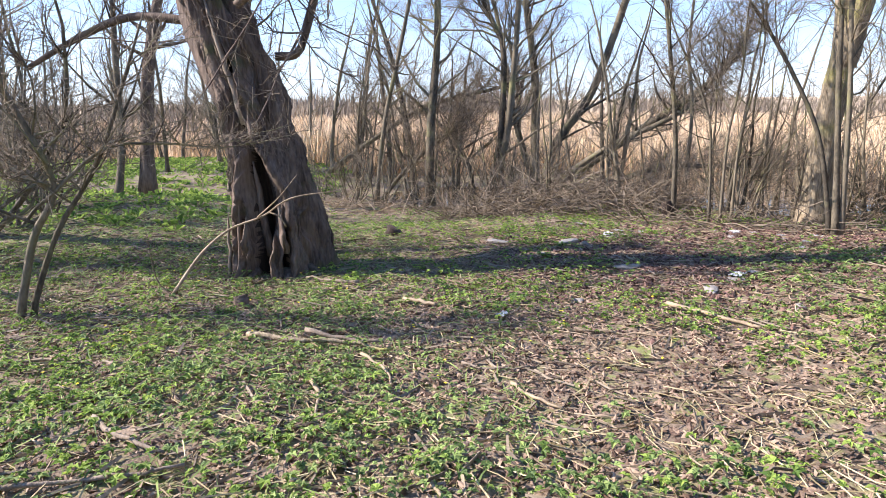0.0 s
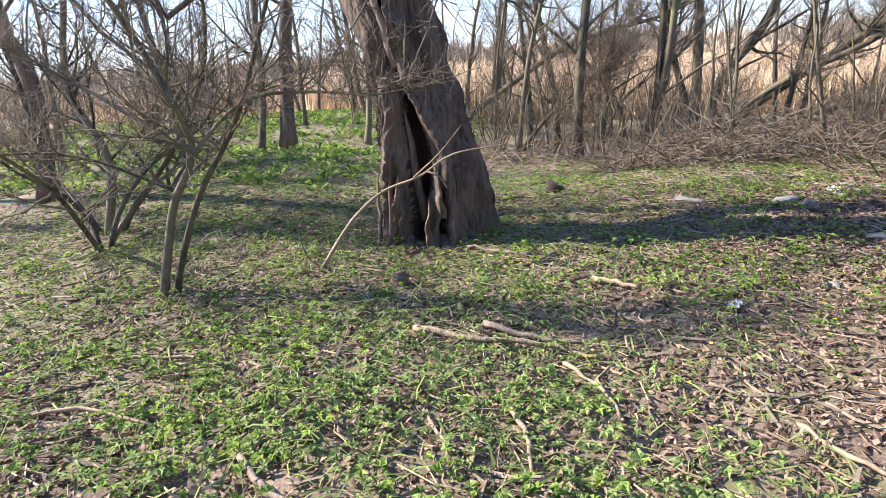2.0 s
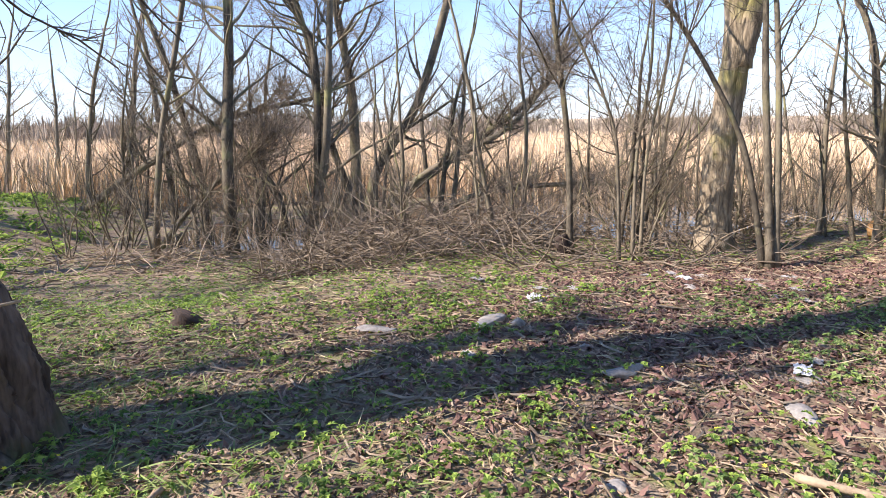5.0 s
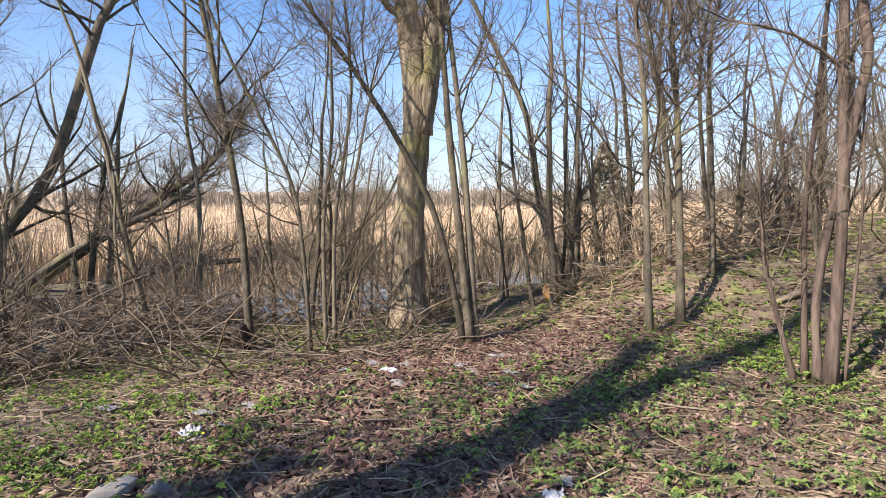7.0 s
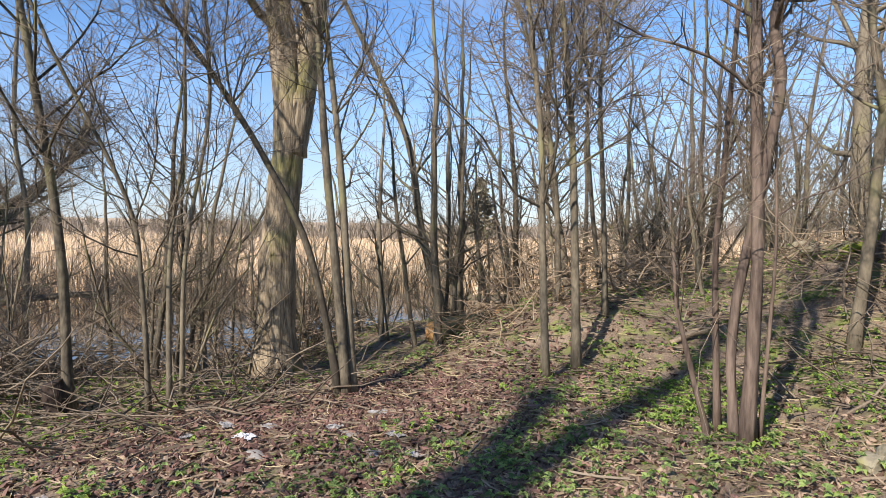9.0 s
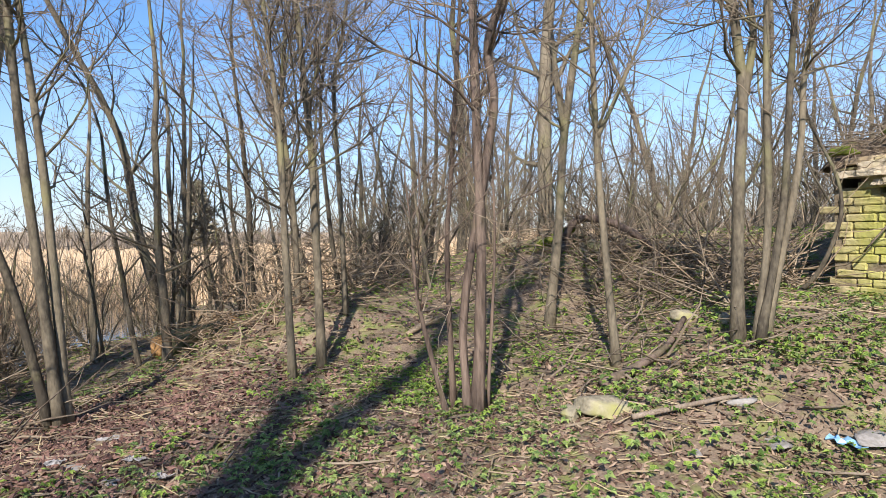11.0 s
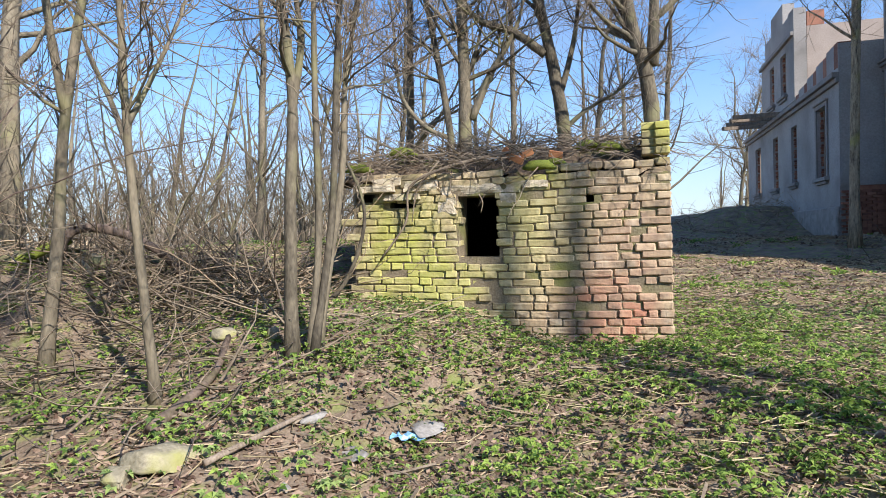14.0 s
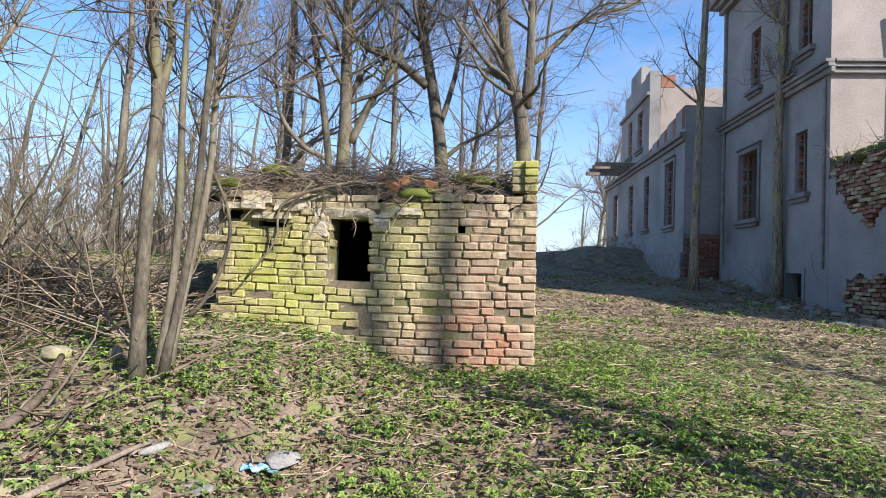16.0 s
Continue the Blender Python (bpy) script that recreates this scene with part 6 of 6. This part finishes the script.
def leafy_plants():
    rng = np.random.default_rng(41)
    n = 80000
    x, y = rng.uniform(-8, 13, n), rng.uniform(-8, 13, n)
    q = clearings(x, y)
    far = np.clip(1.3 - np.hypot(x - 2.8, y - 2.2) / 9.5, 0.10, 1)
    keep = (rng.random(n) < (0.20 * (q > 0.05) + 0.85 * q ** 1.9) * far) & dry(x, y)
    x, y = x[keep], y[keep]
    # a plant: bent stalks, each with three lobed leaflets
    v, f = [], []
    for k in range(3):
        a = k * 2.1 + 0.3 * (k % 2)
        r, h = 0.03 + 0.02 * (k % 3), 0.042 + 0.024 * ((k * 2) % 3)
        c, s = math.cos(a), math.sin(a)
        for da, ln in ((0, .048), (1.2, .038), (-1.2, .038)):
            c2, s2 = math.cos(a + da), math.sin(a + da)
            b = len(v)
            px, py = c * r, s * r
            for p, w, dz in ((0, 0, 0), (.30, .44, .006), (.55, .25, .004), (1, 0, -.012), (.55, -.25, .004), (.30, -.44, .006)):
                v.append((px + c2 * ln * p - s2 * ln * w, py + s2 * ln * p + c2 * ln * w, h + dz))
            f += [(b, b + 3, b + 2, b + 1), (b, b + 5, b + 4, b + 3)]
    places = np.stack([x, y, land(x, y) - 0.005], -1)
    m = turns(rng, len(x), 0.28, 0.42, 1.08)
    drift = np.sin(x * 1.1 + 0.7 * y) + np.sin(0.8 * y - 0.5 * x) + rng.normal(0, 0.9, len(x))
    for pick, mat, label in ((drift < 0.5, LEAF, "low bright green leafy plants covering the woodland floor"), (drift >= 0.5, PALE_LEAF, "low pale grey-green leafy plants covering the woodland floor")):
        ob = new("ground_elder", mesh_of("ground_elder", *scatter(v, f, places[pick], m[pick]), mat))
        tagged(ob, label, "plants", kind="stuff")
    # fine green blades lying over the soil
    k = 15000
    x, y = rng.uniform(-7, 1, k), rng.uniform(0, 11, k)
    x, y = np.where(rng.random(k) < .5, rng.uniform(-6, 0, k), x), np.where(rng.random(k) < .5, rng.uniform(1, 9, k), y)
    keep = dry(x, y)
    x, y = x[keep], y[keep]
    v = [(-.09, -.003, 0), (-.09, .003, 0), (0, .012, .022), (0, .005, .022), (.10, .016, .004)]
    f = [(0, 3, 2, 1), (3, 4, 2)]
    ob = new("grass", mesh_of("grass", *scatter(v, f, np.stack([x, y, land(x, y) + 0.012], -1), turns(rng, len(x), 0.3, 0.5, 1.4)), PALE_LEAF))
    tagged(ob, "thin pale green grass blades lying over the soil", "grass", kind="stuff")
    k = 130
    x, y = rng.uniform(-3.5, 3, k), rng.uniform(1.5, 6.5, k)
    v, f = [(0, 0, .09)], []
    for q in range(12):
        r = .013 if q % 2 else .006
        v.append((r * math.cos(q * .524), r * math.sin(q * .524), .095))
    f = [(0, 1 + q, 1 + (q + 1) % 12) for q in range(12)]
    ob = new("yellow_flowers", mesh_of("yellow_flowers", *scatter(v, f, np.stack([x, y, land(x, y)], -1), turns(rng, k, 0.2, 0.8, 1.2)), PETAL))
    tagged(ob, "tiny yellow spring flowers among the green leaves", "flowers", kind="stuff")


def far_green():
    rng = np.random.default_rng(47)
    n = 5000
    x, y = rng.uniform(-26, -3, n), rng.uniform(7, 30, n)
    v, f = [], []
    for k in range(5):
        a = k * 1.26
        b = len(v)
        c, s = math.cos(a), math.sin(a)
        v += [(0.02 * c, 0.02 * s, 0), (0.08 * c - 0.035 * s, 0.08 * s + 0.035 * c, .06), (0.15 * c, 0.15 * s, .05), (0.08 * c + 0.035 * s, 0.08 * s - 0.035 * c, .06)]
        f += [(b, b + 3, b + 2), (b, b + 2, b + 1)]
    ob = new("undergrowth", mesh_of("undergrowth", *scatter(v, f, np.stack([x, y, land(x, y)], -1), turns(rng, n, 0.3, 0.6, 1.5)), LEAF))
    tagged(ob, "low green undergrowth between the bare trees", "plants", kind="stuff")
    n = 2600
    x, y = rng.uniform(0, 14, n), rng.uniform(-17, -5, n)
    keep = (clearings(x, y) > 0.35) & ((x - 4.77) * -0.809 + (y + 12.25) * -0.587 < -0.1)
    x, y = x[keep], y[keep]
    ob = new("undergrowth", mesh_of("undergrowth", *scatter(v, f, np.stack([x, y, land(x, y)], -1), turns(rng, len(x), 0.3, 0.4, 1.0)), LEAF))
    tagged(ob, "sparse green plants on the trodden ground before the house", "plants", kind="stuff")


def litter():
    rng = np.random.default_rng(42)
    n = 105000
    x, y = rng.uniform(-8, 13, n), rng.uniform(-6, 12, n)
    near = rng.random(n) < 0.5
    x, y = np.where(near, rng.uniform(-3.5, 6.5, n), x), np.where(near, rng.uniform(-1, 7.5, n), y)
    keep = dry(x, y) & (rng.random(n) < np.clip(1.3 - np.hypot(x - 2, y - 3) / 12, 0.2, 1))
    x, y = x[keep], y[keep]
    v = [(-.035, 0, .004), (0, -.016, .0), (.035, 0, .006), (0, .016, .003), (0.01, 0, .012)]
    f = [(0, 1, 4), (1, 2, 4), (2, 3, 4), (3, 0, 4)]
    ob = new("leaf_litter", mesh_of("leaf_litter", *scatter(v, f, np.stack([x, y, land(x, y) + 0.008], -1), turns(rng, len(x), 0.45, 0.4, 1.1)), DEAD_LEAF))
    tagged(ob, "brown dead leaves strewn over the soil", "leaves", kind="stuff")
    n = 17000
    x, y = rng.uniform(0, 15, n), rng.uniform(-21, -4, n)
    keep = dry(x, y)
    x, y = x[keep], y[keep]
    ob = new("leaf_litter", mesh_of("leaf_litter", *scatter(v, f, np.stack([x, y, land(x, y) + 0.012], -1), turns(rng, len(x), 0.5, 0.9, 2.2)), DEAD_LEAF))
    tagged(ob, "brown dead leaves on the ground before the house", "leaves", kind="stuff")
    n = 9000
    x, y = rng.normal(6.0, 1.5, n), rng.normal(7.0, 1.1, n)
    near = rng.random(n) < 0.3
    x, y = np.where(near, rng.normal(3.0, 1.3, n), x), np.where(near, rng.normal(5.0, 1.0, n), y)
    keep = dry(x, y)
    x, y = x[keep], y[keep]
    ob = new("leaf_litter", mesh_of("leaf_litter", *scatter(v, f, np.stack([x, y, land(x, y) + 0.014], -1), turns(rng, len(x), 0.45, 0.6, 1.5)), RED_LEAF))
    tagged(ob, "dark red-brown rotting leaves on the trodden bank", "leaves", kind="stuff")
    for name, label, count, mat, ln, r, seed in (("twig_litter", "small dry twigs strewn over the soil", 17000, PALE_TWIG, .15, .0034, 43), ("twig_litter", "dark fallen twigs strewn over the soil", 7000, TWIG, .22, .006, 44), ("straw", "flattened dry straw stalks on the ground", 27000, GRASS, .24, .0025, 45)):
        rng = np.random.default_rng(seed)
        x, y = rng.uniform(-7, 12, count), rng.uniform(-6, 12, count)
        if name == "straw":
            x, y = np.where(rng.random(count) < .6, rng.uniform(-1, 13, count), x), np.where(rng.random(count) < .7, rng.uniform(-17, 1.5, count), y)
        keep = dry(x, y)
        x, y = x[keep], y[keep]
        k = len(x)
        v = []
        for t, bend in ((-.5, 0), (.05, .12), (.5, -.05)):
            for a in range(3):
                v.append((t * ln, bend * ln + r * math.cos(a * 2.094), r * math.sin(a * 2.094) + (0.006 if bend else 0)))
        f = [(a + 3 * s, (a + 1) % 3 + 3 * s, (a + 1) % 3 + 3 * s + 3, a + 3 * s + 3) for s in (0, 1) for a in range(3)]
        m = turns(rng, k, 0.12, 0.4, 1.7)
        ob = new(name, mesh_of(name, *scatter(v, f, np.stack([x, y, land(x, y) + 0.014], -1), m), mat))
        tagged(ob, label, "twigs", kind="stuff")


def brush(name, label, cx, cy, rx, ry, h, count, seed, mat=None):
    """A tangle of dead branches."""
    rng = np.random.default_rng(seed)
    tb = Tubes()
    for _ in range(count):
        a, q = rng.random() * 6.283, rng.random() ** 0.5
        x, y = cx + rx * q * math.cos(a), cy + ry * q * math.sin(a)
        z = max(float(land(x, y)), WATER_LEVEL) + h * (1 - q * q) * rng.random()
        line = grow(rng, (x, y, z + 0.02), (rng.normal(), rng.normal(), rng.normal(0.1, 0.35)), rng.uniform(.4, 1.5), .5, -.05, 4)
        tb.add(line, np.linspace(rng.uniform(.004, .014), .003, 5), 3, cap=False)
    v, f, _ = tb.data()
    ob = new(name, mesh_of(name, v, f, mat or TWIG, True))
    tagged(ob, label, "brushwood", kind="stuff")


leafy_plants()
far_green()
litter()
brush("brushwood", "grey tangled pile of dead branches along the bank", 3.0, 10.7, 2.7, 1.3, .75, 1500, 51)
brush("brushwood", "loose dead branches on the wet bank", 0.5, 13.5, 4.5, 2.2, .25, 700, 52, PALE_TWIG)
brush("brushwood", "tangled dry stems at the water's edge", 7.5, 11.2, 3.4, 1.5, .7, 900, 53, PALE_TWIG)
brush("brushwood", "tangled dead twigs on the mound", 9.5, 2.7, 0.8, 1.5, .3, 300, 54, PALE_TWIG)
brush("brushwood", "dry thicket stems beside the slope", 10.2, 6.6, 2.2, 1.6, .9, 700, 55, PALE_TWIG)
brush("brushwood", "dead twigs against the ruin's broken end", 8.0, 1.3, .6, .5, .35, 140, 56, PALE_TWIG)
brush("brushwood", "dry twigs and rubble strewn over the mound by the house", 14.2, -20.2, 3.0, 2.6, .3, 420, 57, PALE_TWIG)
brush("brushwood", "loose dead stems at the foot of the house wall", 6.6, -13.0, 1.6, 1.2, .15, 160, 58, PALE_TWIG)
brush("brushwood", "dark dead branches lying about the slope of the mound", 7.6, 2.6, 1.5, 1.3, .08, 190, 59)
brush("brushwood", "heap of dead branches under the arched trunk", 9.0, 1.9, 0.9, 1.0, .32, 240, 60)
brush("brushwood", "fallen twigs under the stems on the bank", 5.6, 8.6, 2.2, 1.0, .10, 260, 61)
